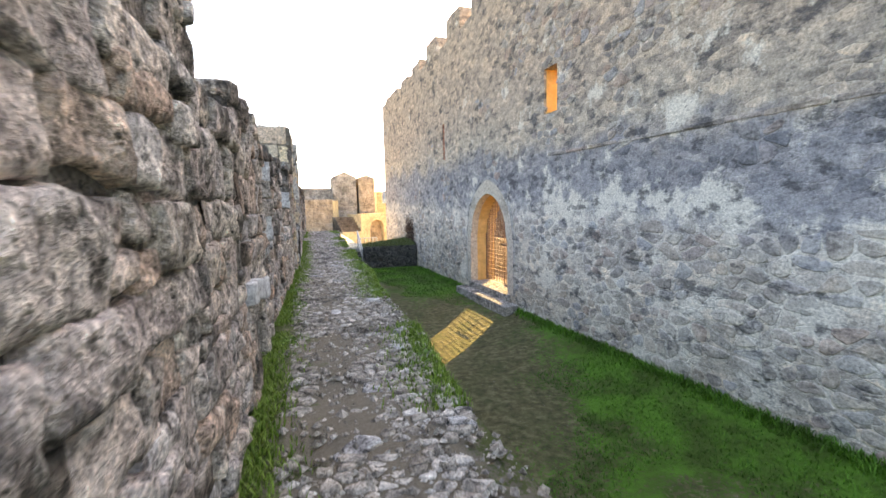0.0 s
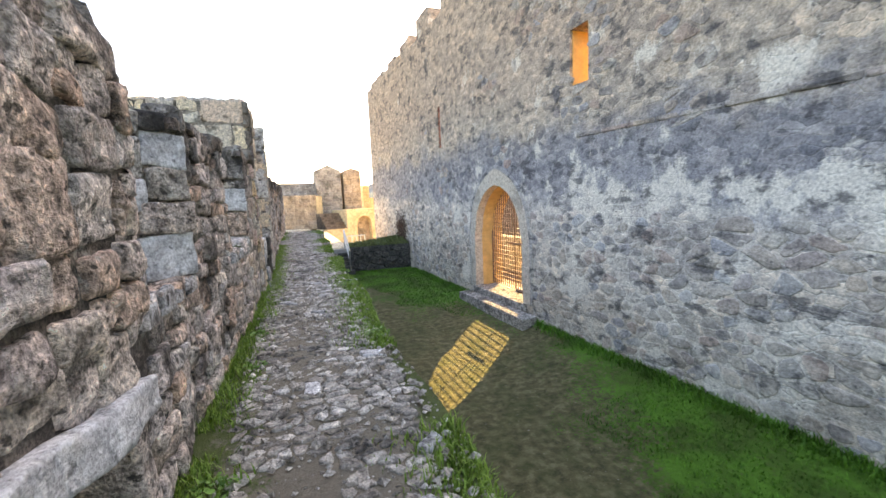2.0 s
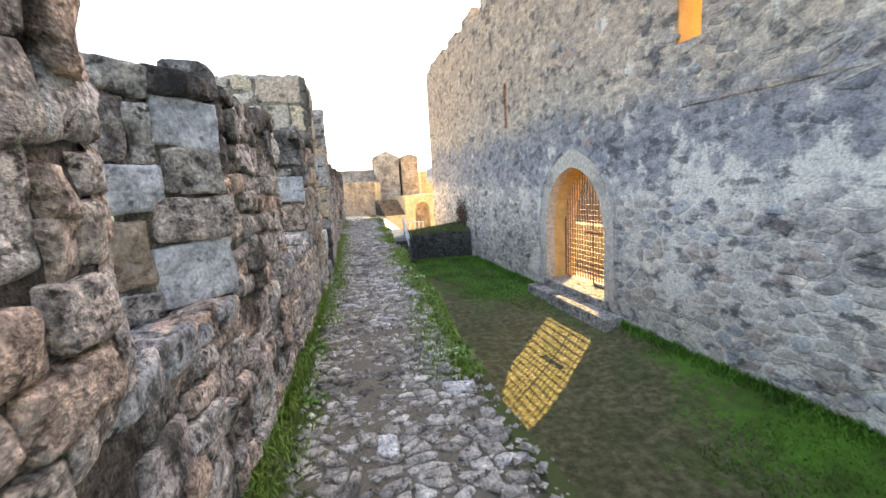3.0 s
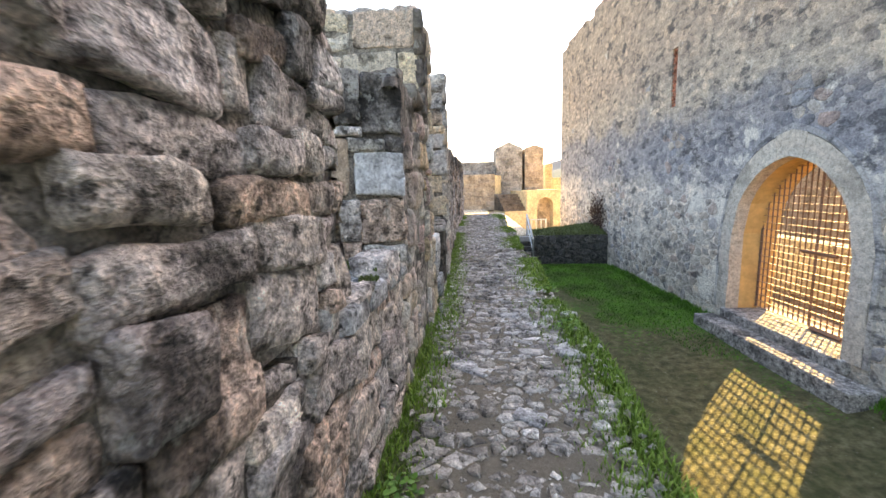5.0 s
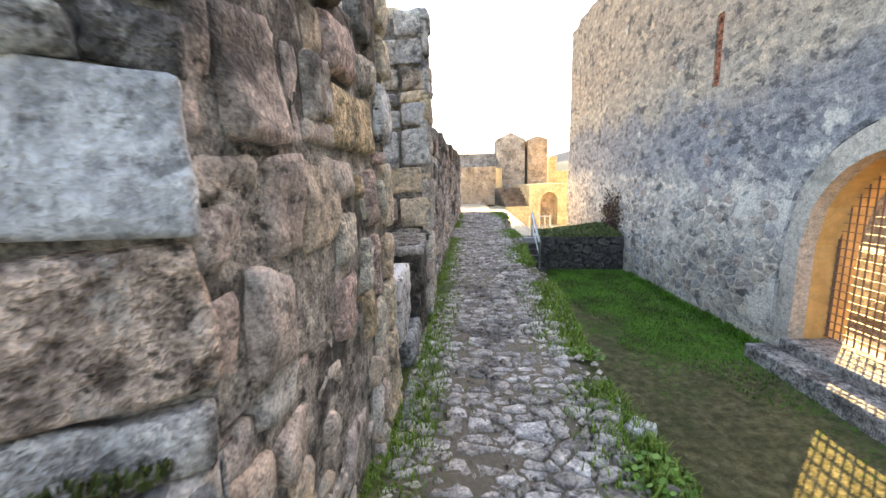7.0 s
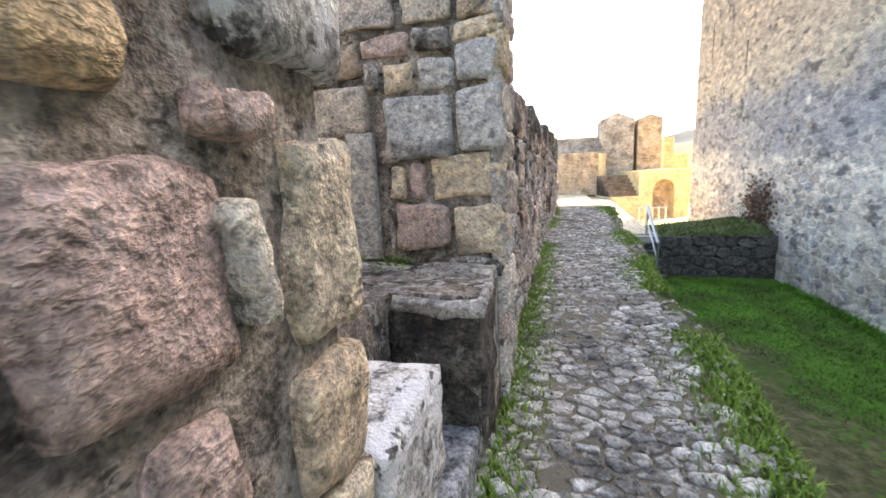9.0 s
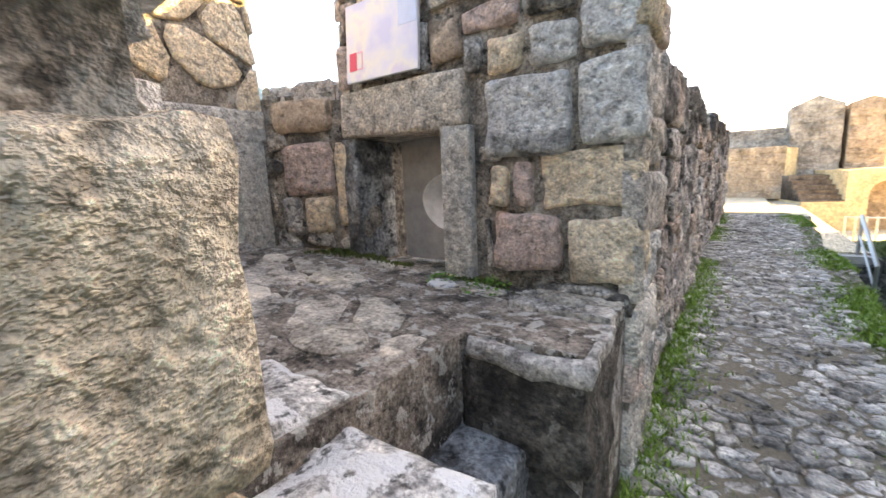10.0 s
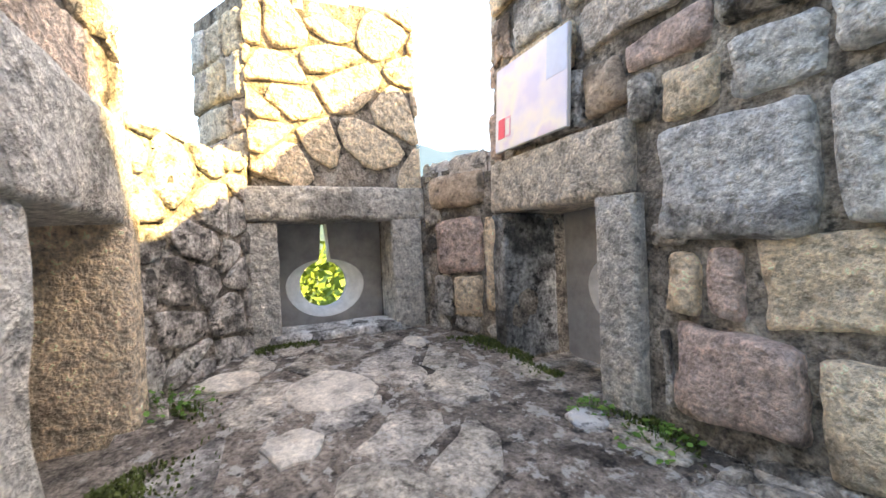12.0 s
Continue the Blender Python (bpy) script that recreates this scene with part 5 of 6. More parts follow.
step_u, z_lo = 0.125, D_SILL + 0.06
for i in range(-11, 12):
    u = D_MID + i * step_u
    z = arch(u, D_HALF, D_SPRING, D_RISE, D_MID) - 0.04
    bar("bar", [((u, GATE_D, z_lo), (u, GATE_D, z))], 0.022 if i in (0, -11, 11) else 0.012)
z = z_lo
while z < D_SPRING + D_RISE - 0.1:
    lim = D_HALF - 0.02
    if z > D_SPRING:
        lo, hi = 0.0, D_HALF
        for _ in range(30):
            mid = (lo + hi) / 2
            lo, hi = (mid, hi) if arch(D_MID + mid, D_HALF, D_SPRING, D_RISE, D_MID) > z else (lo, mid)
        lim = lo - 0.02
    if lim > 0.05:
        bm = bmesh.new()
        slab(bm, D_MID - lim, D_MID + lim, z, z, z + 0.010, z + 0.010, GATE_D - 0.045, GATE_D - 0.012)
        bmesh.ops.translate(bm, vec=-gate.location, verts=bm.verts[:])
        bmesh.ops.recalc_face_normals(bm, faces=bm.faces[:])
        part("flat_bar", bm, M_IRON, gate)
    z += 0.145
bar("lock_rail", [((D_MID - 0.45, GATE_D - 0.02, -0.02), (D_MID + 0.3, GATE_D - 0.02, -0.02))], 0.03, "flat iron lock rail")
bar("bottom_rail", [((D_MID - 0.75, GATE_D - 0.05, D_SILL + 0.05), (D_MID - 0.1, GATE_D - 0.05, D_SILL + 0.05))], 0.035)

# a slit bricked up with red brick, and the open slit's lining, ochre for bounced sunlight
bm = bmesh.new()
for u0, u1, d in ((9.20, 9.27, 0), (9.78, 9.85, 0)):
    slab(bm, u0, u1, 3.70, 3.70, 4.90, 4.90, 0.06, 0.97)
bmesh.ops.recalc_face_normals(bm, faces=bm.faces[:])
part("slit_lining", bm, M_BOUNCE_OCHRE, fort, "lining of a slit window, bounced sunlight put into its ochre colour")
for k in range(19):
    z = 3.42 + k * 0.08
    for w in (0, 1):
        u0 = 17.21 + 0.125 * w + 0.02 * (k % 2)
        bm = bmesh.new()
        slab(bm, u0, min(u0 + 0.11, 17.455), z, z, z + 0.065, z + 0.065, 0.02 + 0.01 * ((k + w) % 3), 0.1)
        bmesh.ops.recalc_face_normals(bm, faces=bm.faces[:])
        part("brick", bm, M_BRICK, fort)

# the rest of the building's shell, open to the sky
bm = bmesh.new()
slab(bm, 28.2, 29.15, -2.3, -2.3, 8.5, 8.5, 0.95, 8.5)
slab(bm, -6.0, 28.2, -2.3, -2.3, 3.0, 3.0, 7.6, 8.5)
slab(bm, -6.9, -6.0, -2.3, -2.3, 8.0, 8.0, 0.95, 8.5)
bmesh.ops.recalc_face_normals(bm, faces=bm.faces[:])
tagged(part("wall_11", bm, M_TOWER), "inner walls of a roofless hall", "wall", kind="structure")
# hall floor: shade put into its dark colour, sunlight into the pale strip
bm = bmesh.new()
slab(bm, -6.0, 28.2, -2.2, -2.2, -1.60, -1.60, 0.9, 7.6)
bmesh.ops.recalc_face_normals(bm, faces=bm.faces[:])
hall = tagged(part("floor_hall", bm, M_HALL), "earth floor of the roofless hall, shade put into its dark colour", "floor", kind="structure")
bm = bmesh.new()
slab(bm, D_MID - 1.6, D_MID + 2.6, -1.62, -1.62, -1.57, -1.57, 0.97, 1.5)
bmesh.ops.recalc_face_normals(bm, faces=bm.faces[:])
part("threshold_slab", bm, M_SUNLIT, hall, "strip of hall floor, sunlight put into its pale colour")
bm = bmesh.new()
slab(bm, 10.8, 22.0, -1.62, -1.62, -0.2, -0.2, 2.6, 3.1)
bmesh.ops.recalc_face_normals(bm, faces=bm.faces[:])
low_wall = tagged(part("wall_29", bm, M_TOWER), "low inner wall of purple-grey rubble in the hall", "wall", kind="structure")
coursed(low_wall, at_b(22.0, 2.6, 0).to_2d(), at_b(10.8, 2.6, 0).to_2d(), -1.6, -0.2, 0.45, 0.26, M_TOWER, 61, ragged=0.03, cell=0.15)

# ---- beyond the walk: stairs, planter, gatehouse ----
bm = bmesh.new()
add_box(bm, 2.85, 21.75, -2.2, 5.72, 24.5, -0.72)
planter = tagged(part("wall_12", bm, M_DARKSTONE), "dark stone planter wall with grass on top", "wall", kind="structure")
masonry(planter, (2.85, 21.74, -2.0), (1, 0, 0), UP, 2.85, 1.36, 0.4, 0.26, M_DARKSTONE, 91, proud=0.05)


def bank_z(x, y):
    """The planter's grassy bank, heaped towards the fortress wall."""
    return -0.72 + 0.30 * min(1.0, (y - 21.7) / 0.9) ** 0.7 * (0.08 + 0.92 * max(0, min(1, (x - 2.9) / 2.6)) ** 1.4) + 0.07 * noise.noise((x * 1.6, y * 1.6, 5))


bm = bmesh.new()
grid = [[bm.verts.new((2.86 + 0.15 * i, 21.74 + 0.15 * j, bank_z(2.86 + 0.15 * i, 21.74 + 0.15 * j))) for i in range(20)] for j in range(19)]
for p, q in zip(grid, grid[1:]):
    for j in range(19):
        bm.faces.new((p[j], p[j + 1], q[j + 1], q[j]))
part("earth_bank", bm, M_MOSS, planter, "mossy heaped earth", True)
# stairs that climb beside the walk to the terrace
for k in range(6):
    bm = bmesh.new()
    add_box(bm, 1.62, 20.9 + 0.3 * k, -2.2, 2.84, 20.9 + 0.3 * (k + 1) + 0.02, -1.62 + 0.17 * k)
    tagged(part("stair_%d" % (k + 1), bm, M_DARKSTONE if k < 5 else M_PLATE), "dark stone step beside the wall-walk", "step", kind="structure")
rail = tagged(new("handrail"), "grey steel handrail beside the stone steps", "handrail")
rail.location = (2.62, 20.95, -1.65)
for name, pts, r in (("post", [((0, 0, 0), (0, 0, 0.95))], 0.025), ("post", [((0, 1.7, 0.85), (0, 1.7, 1.8))], 0.025), ("top_rail", [((0, -0.02, 0.94), (0, 1.75, 1.80))], 0.03), ("mid_rail", [((0, 0, 0.5), (0, 1.7, 1.35))], 0.018)):
    bm = bmesh.new()
    for a, b in pts:
        rod(bm, a, b, r)
    part(name, bm, M_STEEL, rail)

bm = bmesh.new()
add_box(bm, -6, 21.42, -9.4, 1.6, 22.3, 0.24)
add_box(bm, -6, 22.3, -9.4, 1.6, 47, -0.52)
add_box(bm, 1.6, 22.7, -9.4, 2.85, 47, -0.72)
add_box(bm, 2.85, 24.5, -9.4, 16, 47, -2.05)
tagged(part("terrace", bm, M_SAND), "sunlit sandy terrace beyond the wall-walk", "terrace", kind="structure")


def ashlar_block(name, x0, y0, z0, x1, y1, z1, label, seed, material, sw=0.7, sh=0.35, peak=0.0):
    """A squared masonry block of the gatehouse, faced with stones towards the walk and the court, with a lightly peaked top."""
    bm = bmesh.new()
    if peak:
        add_prism(bm, [(x0, y0), ((x0 + x1) / 2, y0), (x1, y0), (x1, y1), ((x0 + x1) / 2, y1), (x0, y1)], z0, [z1, z1 + peak, z1, z1, z1 + peak, z1])
    else:
        add_box(bm, x0, y0, z0, x1, y1, z1)
    ob = tagged(part(name, bm, material), label, "tower", kind="structure")
    masonry(ob, (x0, y0, z0), (1, 0, 0), UP, x1 - x0, z1 - z0, sw, sh, material, seed, proud=0.03, squared=True, limit=90, joint=0.02)
    masonry(ob, (x1, y0, z0), (0, 1, 0), UP, y1 - y0, z1 - z0, sw, sh, material, seed + 1, proud=0.03, squared=True, limit=60, joint=0.02)
    return ob


ashlar_block("wall_13", -2.6, 39.0, -0.6, 2.35, 40.9, 2.30, "low tan gatehouse wall", 101, M_TAN, peak=0.0)
ashlar_block("wall_14", -2.8, 41.0, -0.6, 3.25, 44.0, 3.40, "grey gatehouse wall behind a lower one", 103, M_TOWER)
ashlar_block("wall_15", 2.50, 40.3, -0.6, 4.70, 43.0, 4.40, "square gate tower of weathered stone with a peaked top", 105, M_TOWER, peak=0.5)
ashlar_block("wall_16", 4.92, 40.2, -0.6, 6.42, 43.0, 4.35, "narrow gate tower of weathered stone", 107, M_TAN, peak=0.25)
# these two wall ends carry sunlight in their yellow colour
ashlar_block("wall_18", 6.42, 41.0, -0.6, 7.3, 43.4, 3.05, "broken wall end, sunlight put into its yellow colour", 109, M_SUNLIT)
ashlar_block("wall_19", 7.3, 41.6, -0.6, 8.4, 43.4, 1.9, "broken wall end, sunlight put into its yellow colour", 111, M_SUNLIT)
# splayed gatehouse wall ends, added to catch the sun; sunlight is also in their yellow
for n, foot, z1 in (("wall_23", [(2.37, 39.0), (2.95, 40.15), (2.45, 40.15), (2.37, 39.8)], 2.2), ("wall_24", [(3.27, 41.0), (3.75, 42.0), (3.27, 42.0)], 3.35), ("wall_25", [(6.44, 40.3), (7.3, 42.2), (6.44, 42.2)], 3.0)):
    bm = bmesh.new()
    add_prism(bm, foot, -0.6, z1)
    tagged(part(n, bm, M_SUNLIT), "added splayed wall end, sunlight put into its yellow colour", "wall", kind="structure")
# terrace wall with an arched doorway, coloured yellow for sunlight; it turns its face to the court
yard = tagged(new("wall_17"), "wall with an arched doorway below a terrace, coloured yellow for sunlight", "wall", kind="structure")
yard.matrix_basis = pose(2.95, 36.6, -2.05, 0, 0, 16)


def yard_box(name, x0, y0, z0, x1, y1, z1, material, label=""):
    bm = bmesh.new()
    add_box(bm, x0, y0, z0, x1, y1, z1)
    return part(name, bm, material, yard, label)


AX0, AX1, ASP = 2.62, 3.98, 1.75
yard_box("pier", 0, 0, 0, AX0, 3.2, 1.45, M_SUNLIT)
yard_box("pier", 1.75, 0.002, 1.45, AX0, 3.2, 2.95, M_SUNLIT)
yard_box("pier", AX1, 0, 0, 4.9, 3.2, 3.0, M_SUNLIT)
bm = bmesh.new()
for k in range(12):
    a0, a1 = math.pi * k / 12, math.pi * (k + 1) / 12
    cx, r = (AX0 + AX1) / 2, (AX1 - AX0) / 2
    x0, x1 = cx - r * math.cos(a0), cx - r * math.cos(a1)
    z0, z1 = ASP + r * math.sin(a0), ASP + r * math.sin(a1)
    v = [bm.verts.new(p) for p in ((x0, 0, z0), (x1, 0, z1), (x1, 3.2, z1), (x0, 3.2, z0), (x0, 0, 3.0), (x1, 0, 3.0), (x1, 3.2, 3.0), (x0, 3.2, 3.0))]
    for f in ((0, 1, 5, 4), (1, 2, 6, 5), (2, 3, 7, 6), (3, 0, 4, 7), (4, 5, 6, 7), (3, 2, 1, 0)):
        bm.faces.new([v[i] for i in f])
part("arch", bm, M_SUNLIT, yard)
yard_box("door_leaf", AX0, 0.55, 0, AX1, 0.62, 2.6, M_TAN, "plain tan door leaf")
for k in range(6):
    yard_box("stair_tread", 0.02, 0.02 + 0.32 * k, 1.45, 1.74, 3.2, 1.52 + 0.24 * k, M_DARKTAN)
fence = tagged(new("iron_railing"), "short iron railing before the arched doorway", "railing")
fence.location = (4.05, 33.0, -2.05)
for k in range(5):
    bm = bmesh.new()
    rod(bm, (0.32 * k, 0, 0), (0.32 * k, 0, 1.15), 0.03)
    part("post", bm, M_STEEL, fence)
bm = bmesh.new()
rod(bm, (0, 0, 1.1), (1.28, 0, 1.1), 0.025)
part("top_rail", bm, M_STEEL, fence)

# ---- the sign on the bastion wall ----
sign = tagged(new("information_sign"), "faded pale information panel with a red mark on the wall", "sign")
sign.matrix_basis = pose(-1.425, 11.068, 2.215, -4, 0, 0)


def sign_part(name, x0, z0, x1, z1, y0, y1, material, label=""):
    bm = bmesh.new()
    add_box(bm, x0, y0, z0, x1, y1, z1)
    return part(name, bm, material, sign, label)


sign_part("backing_board", -0.255, -0.205, 0.255, 0.205, 0.0, 0.014, M_BOARD)
sign_part("printed_face", -0.252, -0.202, 0.252, 0.202, -0.003, -0.0005, M_SIGN, "faded lilac and cream print")
sign_part("red_mark", -0.225, -0.145, -0.17, -0.05, -0.006, -0.004, M_RED)
for x0, z0, x1, z1 in ((-0.165, -0.145, -0.125, -0.137), (-0.165, -0.058, -0.125, -0.05), (-0.133, -0.137, -0.125, -0.058)):
    sign_part("pink_frame", x0, z0, x1, z1, -0.006, -0.004, M_PINK)
sign_part("blue_field", 0.13, 0.02, 0.25, 0.20, -0.005, -0.0035, M_BLUE)
for x in (-0.2, 0.2):
    sign_part("standoff", x - 0.015, -0.02, x + 0.015, 0.02, 0.014, 0.06, M_STEEL)

# ---- the outer foot of the walls and the country outside ----
bm = bmesh.new()
add_box(bm, -1.0, -5, -9.6, 0.9, 21.4, -0.34)
tagged(part("wall_20", bm, M_MORTAR), "high outer curtain wall below the walk", "wall", kind="structure")
bm = bmesh.new()
add_prism(bm, [(-0.9, 9.0), (-0.9, 11.63), (-2.0, 11.63), (-2.8, 11.1), (-2.8, 9.6), (-1.9, 9.0)], -9.6, -0.28)
tagged(part("wall_21", bm, M_MORTAR), "outer foot of the bastion", "wall", kind="structure")

bm = bmesh.new()
bmesh.ops.create_grid(bm, x_segments=120, y_segments=120, size=1600)
for v in bm.verts:
    x, y = v.co.x, v.co.y
    r = math.hypot(x, y) or 1
    west = max(0.0, -x / r * 0.88 + y / r * 0.10)
    f = max(0.0, min(1.0, (r - 260) / 650))
    north = 55 * math.exp(-((math.degrees(math.atan2(x, y)) - 15) / 7.0) ** 2)
    v.co.z = -9.5 + f * f * (3 - 2 * f) * (20 + north + 290 * west ** 1.4) * (0.75 + 0.5 * noise.noise((x / 330, y / 330, 0)) + 0.15 * noise.noise((x / 90, y / 90, 4)))
tagged(part("backdrop", bm, M_FIELD, None, "", True), "green valley and wooded hills, haze painted in as blue", "hills", kind="structure")
bm = bmesh.new()
prev = None
for k in range(40):
    y = -60 + k * 6
    x = -34 - 10 * math.sin(y / 40.0)
    cur = [bm.verts.new((x - 7, y, -9.42)), bm.verts.new((x + 7, y, -9.42))]
    if prev:
        bm.faces.new((prev[0], prev[1], cur[1], cur[0]))
    prev = cur
tagged(part("road", bm, M_TRACK), "pale sandy track in the valley below", "road", kind="structure")


def tree(name, x, y, z, height, spread, seed, label, leaves=1500, size=0.35):
    """A tree: tapered trunk, limbs, and a crown of many separate leaf sprays in uneven clumps."""
    rnd = random.Random(seed)
    root = tagged(new(name), label, "tree", "trees outside the wall")
    root.location = (x, y, z)
    bm = bmesh.new()

    def limb(a, b, r0, r1):
        a, b = Vector(a), Vector(b)
        d = (b - a).normalized()
        s = d.orthogonal().normalized()
        t = d.cross(s)
        lo, hi = [[bm.verts.new(p + (s * math.cos(k * 1.047) + t * math.sin(k * 1.047)) * r) for k in range(6)] for p, r in ((a, r0), (b, r1))]
        for i in range(6):
            bm.faces.new((lo[i], lo[(i + 1) % 6], hi[(i + 1) % 6], hi[i]))

    limb((0, 0, -0.3), (0.1, 0, height * 0.5), height * 0.035, height * 0.02)
    clumps = []
    for k in range(9):
        a = k * 2.4
        c = Vector((math.cos(a) * spread * rnd.uniform(0.15, 0.75), math.sin(a) * spread * rnd.uniform(0.15, 0.75), height * rnd.uniform(0.45, 0.9)))
        clumps.append((c, spread * rnd.uniform(0.3, 0.5)))
        limb((0.05, 0, height * rnd.uniform(0.25, 0.5)), c, height * 0.014, height * 0.004)
    part("trunk", bm, M_BARK, root)
    verts, faces = [], []
    for _ in range(leaves):
        c, r = clumps[rnd.randrange(9)]
        d = Vector((rnd.gauss(0, 1), rnd.gauss(0, 1), rnd.gauss(0, 0.8)))
        p = c + d.normalized() * r * rnd.uniform(0.5, 1.1)
        q = Vector((rnd.uniform(-1, 1), rnd.uniform(-1, 1), rnd.uniform(-1, 1))).normalized()
        s = q.orthogonal().normalized() * size * rnd.uniform(0.5, 1.1)
        t = q.cross(s).normalized() * size * rnd.uniform(0.3, 0.7)
        k = len(verts)
        verts += [p - s, p + t, p + s, p - t]
        faces.append((k, k + 1, k + 2, k + 3))
    pydata("crown", verts, faces, M_LEAF, root, False)
    return root


first = tree("tree", -21, 13.6, -9.45, 12.0, 4.6, 3, "round broad-leaved tree in fresh green", 2600, 0.30)
for k, (x, y, s) in enumerate(((-34, 17, 0.8), (-47, 50, 0.8), (-58, 60, 0.9), (-52, 38, 0.75), (-66, 74, 0.9), (-44, 62, 0.7), (-60, 88, 0.9), (-75, 52, 0.9), (-40, 47, 0.6), (-27, 10, 0.8), (-38, 4, 0.9), (-55, 47, 0.7), (-50, 70, 0.8))):
    copy_thing(first, pose(x, y, -9.45, 0, 0, 57 * k) @ Matrix.Scale(s * 0.72, 4))
# far village
rv = random.Random(21)
for k in range(26):
    a = rv.uniform(0.95, 2.2)
    r = rv.uniform(210, 300)
    x, y = -math.sin(a) * r, math.cos(a) * r + 60
    w, d, h = rv.uniform(7, 14), rv.uniform(7, 12), rv.uniform(4, 8)
    house = tagged(new("house"), "far pale house with a tiled roof", "house", "village in the valley")
    house.matrix_basis = pose(x, y, -9.8, 0, 0, rv.uniform(0, 90))
    bm = bmesh.new()
    add_box(bm, -w / 2, -d / 2, 0, w / 2, d / 2, h)
    part("wall", bm, M_HOUSE, house)
    bm = bmesh.new()
    add_prism(bm, [(-w / 2 - 0.4, -d / 2 - 0.4), (w / 2 + 0.4, -d / 2 - 0.4), (w / 2 + 0.4, 0), (w / 2 + 0.4, d / 2 + 0.4), (-w / 2 - 0.4, d / 2 + 0.4), (-w / 2 - 0.4, 0)], h, [h + 0.2, h + 0.2, h + 2.4, h + 0.2, h + 0.2, h + 2.4])
    part("roof", bm, M_ROOFT, house)

# ---- grass and weeds ----
def blades(name, spots, material, low, high, seed, width=0.006, lean=0.5, label="", category="grass"):
    """Grass: single bent blades rooted at the spots."""
    rnd = random.Random(seed)
    verts, faces = [], []
    for x, y, z in spots:
        h, a = rnd.uniform(low, high), rnd.uniform(0, 6.283)
        dx, dy = math.cos(a), math.sin(a)
        w, ln = width * rnd.uniform(0.6, 1.4), h * lean * rnd.uniform(0.3, 1.5)
        k = len(verts)
        verts += [(x - dy * w, y + dx * w, z - 0.01), (x + dy * w, y - dx * w, z - 0.01), (x + dx * ln * 0.35 + dy * w * 0.7, y + dy * ln * 0.35 - dx * w * 0.7, z + h * 0.62),
                  (x + dx * ln * 0.35 - dy * w * 0.7, y + dy * ln * 0.35 + dx * w * 0.7, z + h * 0.62), (x + dx * ln, y + dy * ln, z + h)]
        faces += [(k, k + 1, k + 2, k + 3), (k + 3, k + 2, k + 4)]
    return tagged(pydata(name, verts, faces, material, None, False), label, category, kind="stuff")


rg = random.Random(77)
spots = []
for _ in range(56000):
    y = -2 + 23.3 * rg.random() ** 0.9
    if rg.random() < 0.45:
        x = (-0.40 if y < 7.5 else -0.27 if y < 9 else -0.2) + abs(rg.gauss(0, 0.13))
        if noise.noise((0.5, y * 1.1, 9)) < -0.25 or 9.5 < y < 11.1 and x < -0.16:
            continue
    else:
        x = path_right(y) - 0.0 - abs(rg.gauss(0, 0.20))
        if noise.noise((2.5, y * 0.8, 9)) < -0.18 + (0.25 if y < 5 else 0):
            continue
    spots.append((x, y, path_z(y) - 0.01))
blades("grass", spots, M_GRASS, 0.018, 0.075, 1, 0.005, 0.8, "fresh green grass along the edges of the walk")
spots = []
for _ in range(60000):
    x, y = rg.uniform(1.3, 6.3), -2 + 23.6 * rg.random()
    d = (x - 3.9) * 0.4 + noise.noise((x * 0.55, y * 0.55, 0)) * 1.2 + max(0, (y - 15) * 0.3) + max(0, (9 - y) * 0.06) - 0.9 * max(0, 1 - abs(y - 10.5) / 4)
    if d < 0.35 or x > 6.5 - 0.04 * y:
        continue
    spots.append((x, y, lawn_z(x, y)))
blades("lawn_grass", spots, M_TURF, 0.02, 0.07, 2, 0.008, 0.9, "short dark green turf of the court")
spots = []
for _ in range(9000):
    y = rg.uniform(-1, 21)
    x = 6.52 - 0.04 * y - abs(rg.gauss(0, 0.12))
    if D_MID - 1.4 < y < D_MID + 1.5:
        continue
    spots.append((x, y, lawn_z(x, y)))
blades("verge_grass", spots, M_TURF, 0.04, 0.16, 3, 0.010, 0.8, "long dark grass at the foot of the fortress wall")
spots = [(x, y, bank_z(x, y)) for x, y in ((rg.uniform(2.9, 5.6), 21.76 + 2.5 * rg.random() ** 1.3) for _ in range(2200))]
blades("planter_grass", spots, M_MOSSB, 0.03, 0.14, 4, 0.012, 0.8, "rough grass growing on the planter")


def weed(name, x, y, z, n, spread, size, seed, label):
    """A low weed: many small round leaves on short stalks."""
    rnd = random.Random(seed)
    verts, faces = [], []
    for _ in range(n):
        a, r = rnd.uniform(0, 6.283), spread * math.sqrt(rnd.random())
        c = Vector((math.cos(a) * r, math.sin(a) * r, rnd.uniform(0.01, 0.5) * spread * (1.2 - r / spread)))
        up = Vector((rnd.gauss(0, 0.4), rnd.gauss(0, 0.4), 1)).normalized()
        s = up.orthogonal().normalized()
        t = up.cross(s)
        k = len(verts)
        q = size * rnd.uniform(0.5, 1.2)
        for i in range(6):
            verts.append(c + (s * math.cos(i * 1.047) * q + t * math.sin(i * 1.047) * q * 0.8))
        faces.append(tuple(range(k, k + 6)))
        verts += [c + s * 0.002, c - s * 0.002, Vector((c.x * 0.4, c.y * 0.4, -0.02))]
        faces.append((k + 6, k + 7, k + 8))
    ob = pydata(name, verts, faces, M_WEED, None, False)
    ob.location = (x, y, z)
    return tagged(ob, label, "weed", "weeds on the bastion", "stuff")


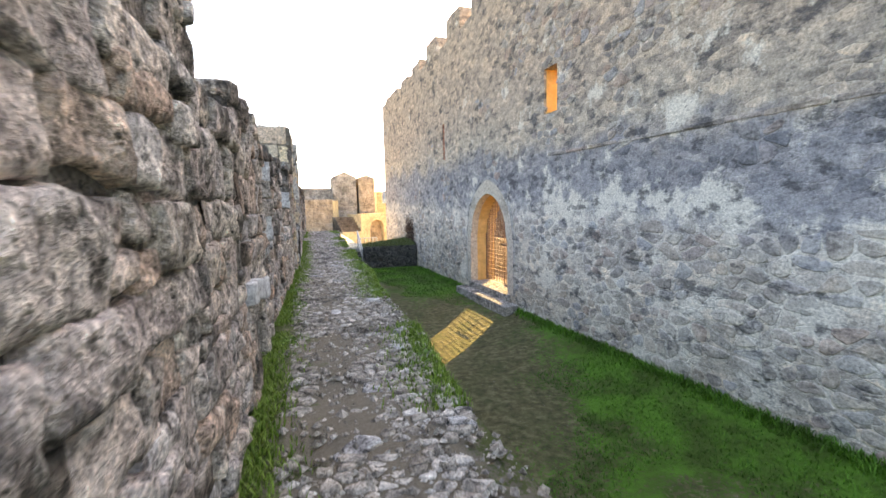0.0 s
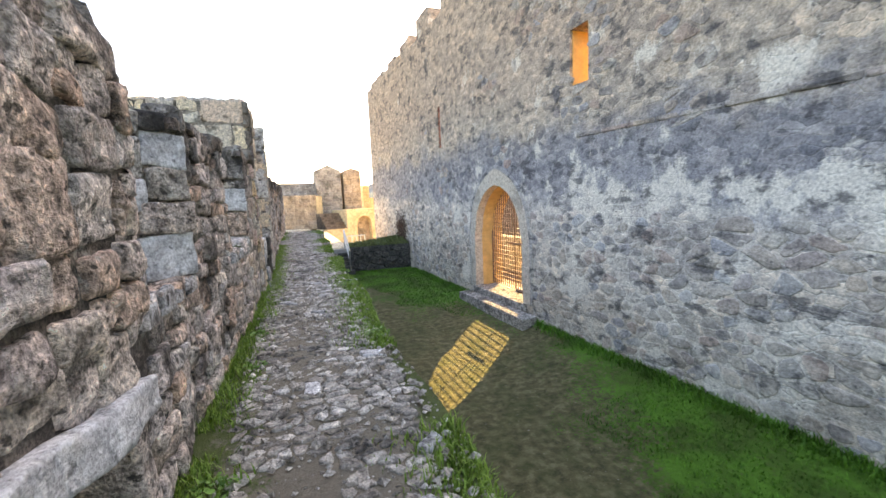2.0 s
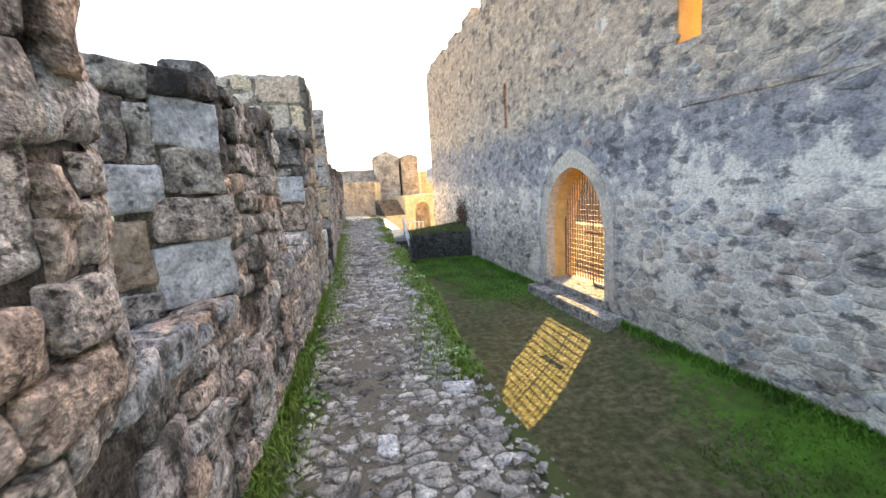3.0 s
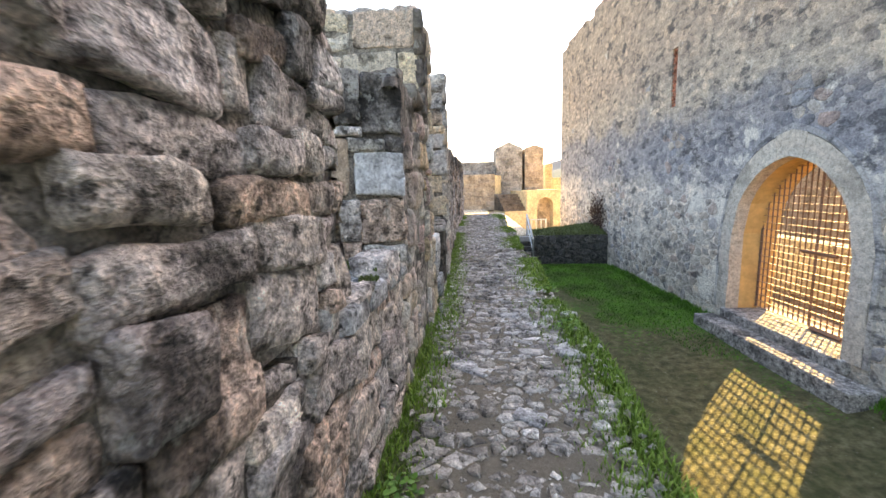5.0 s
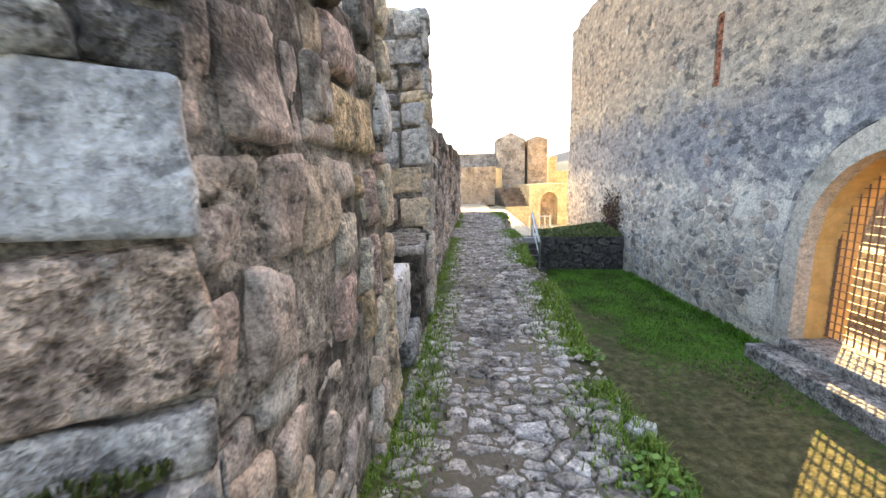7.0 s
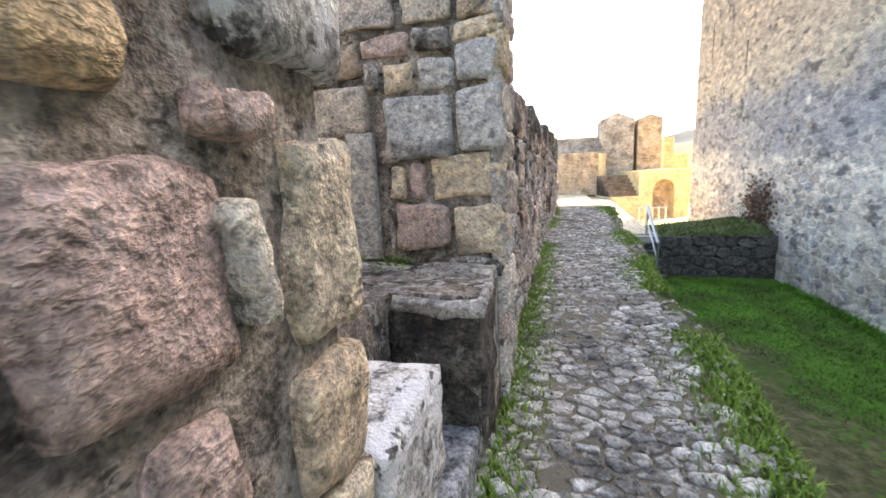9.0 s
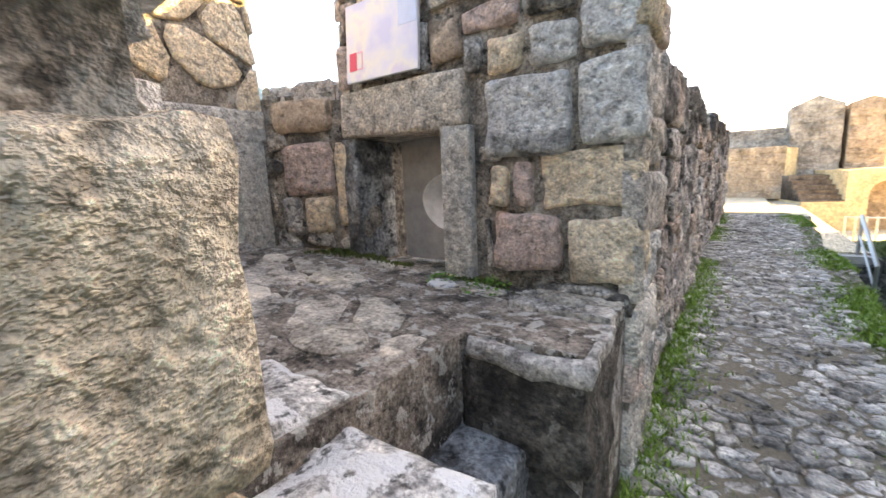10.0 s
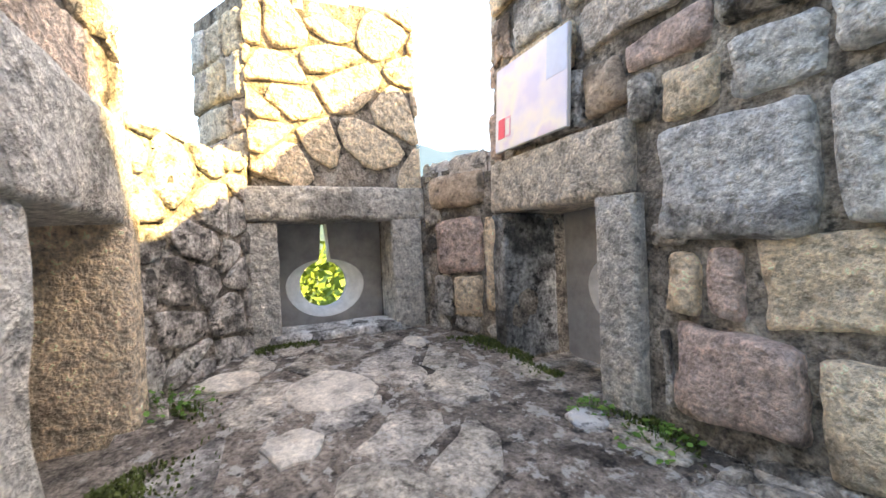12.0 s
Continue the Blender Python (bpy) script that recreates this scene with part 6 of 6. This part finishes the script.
weed("weed", -1.02, 9.62, 0.96, 150, 0.13, 0.020, 1, "leafy green weed in the platform's corner")
weed("weed", -1.05, 11.00, 0.96, 60, 0.09, 0.012, 2, "small weed below a loophole")
weed("weed", -0.80, 11.02, 0.94, 70, 0.13, 0.012, 3, "small weed at the foot of the bastion wall")
weed("weed", -1.75, 9.62, 1.02, 90, 0.16, 0.012, 4, "mossy weed at the foot of the bastion wall")
for k, (x, y, n, s, q) in enumerate(((-0.2, 6.8, 60, 0.12, 0.02), (0.95, 3.4, 40, 0.12, 0.02), (1.08, 8.9, 70, 0.16, 0.022), (1.12, 10.2, 60, 0.14, 0.02), (-0.15, 5.9, 50, 0.1, 0.018), (1.0, 6.3, 50, 0.15, 0.02), (-0.22, 4.3, 60, 0.12, 0.02))):
    weed("weed", x, y, path_z(y), n, s, q, 10 + k, "low leafy weed at the edge of the walk")["group"] = "weeds along the walk"

# moss in the bastion's corners and on the crenel sill
spots = []
for _ in range(16000):
    k = rg.choice((0, 0, 0, 1, 2, 3, 4))
    p, q = ((A, B), (B, C), (C, D), (D, E), (E, F))[k]
    f = rg.random()
    x, y = p[0] + f * (q[0] - p[0]), p[1] + f * (q[1] - p[1])
    d = Vector((q[1] - p[1], p[0] - q[0])).normalized() * abs(rg.gauss(0, 0.05 if k else 0.08))
    x, y = x + d.x, y + d.y
    if x > -0.66 or noise.noise((x * 3, y * 3, 1)) < (-0.1 if k in (0, 4) else 0.1):
        continue
    spots.append((x, y, 0.93 + 0.085 * max(0, -x - 0.62)))
blades("moss", spots, M_MOSSB, 0.004, 0.016, 6, 0.005, 0.9, "dark moss along the foot of the bastion walls", "moss")
spots = []
for _ in range(5000):
    x, y = rg.uniform(-0.95, -0.3), rg.uniform(7.0, 7.8)
    if noise.noise((x * 6, y * 6, 2)) > 0.12:
        spots.append((x, y, LOW + 0.015))
blades("sill_moss", spots, M_MOSSB, 0.004, 0.014, 7, 0.005, 0.9, "dark moss on the crenel sill", "moss")

# a dark creeper on the far end of the fortress wall
rc = random.Random(31)
verts, faces = [], []
for _ in range(900):
    u, z = 22.9 + rc.gauss(0, 0.45), -0.05 + rc.gauss(0, 0.42)
    if z < -0.7:
        continue
    c = at_b(u, -0.03 - 0.08 * rc.random(), z)
    n = Vector((-1, rc.uniform(-0.5, 0.5), rc.uniform(-0.4, 0.6))).normalized()
    a = n.orthogonal().normalized() * rc.uniform(0.03, 0.06)
    b = n.cross(a)
    k = len(verts)
    verts += [c + a, c + b, c - a, c - b]
    faces.append((k, k + 1, k + 2, k + 3))
tagged(pydata("creeper", verts, faces, M_CREEP, None, False), "dark reddish creeper on the fortress wall", "creeper", kind="stuff")
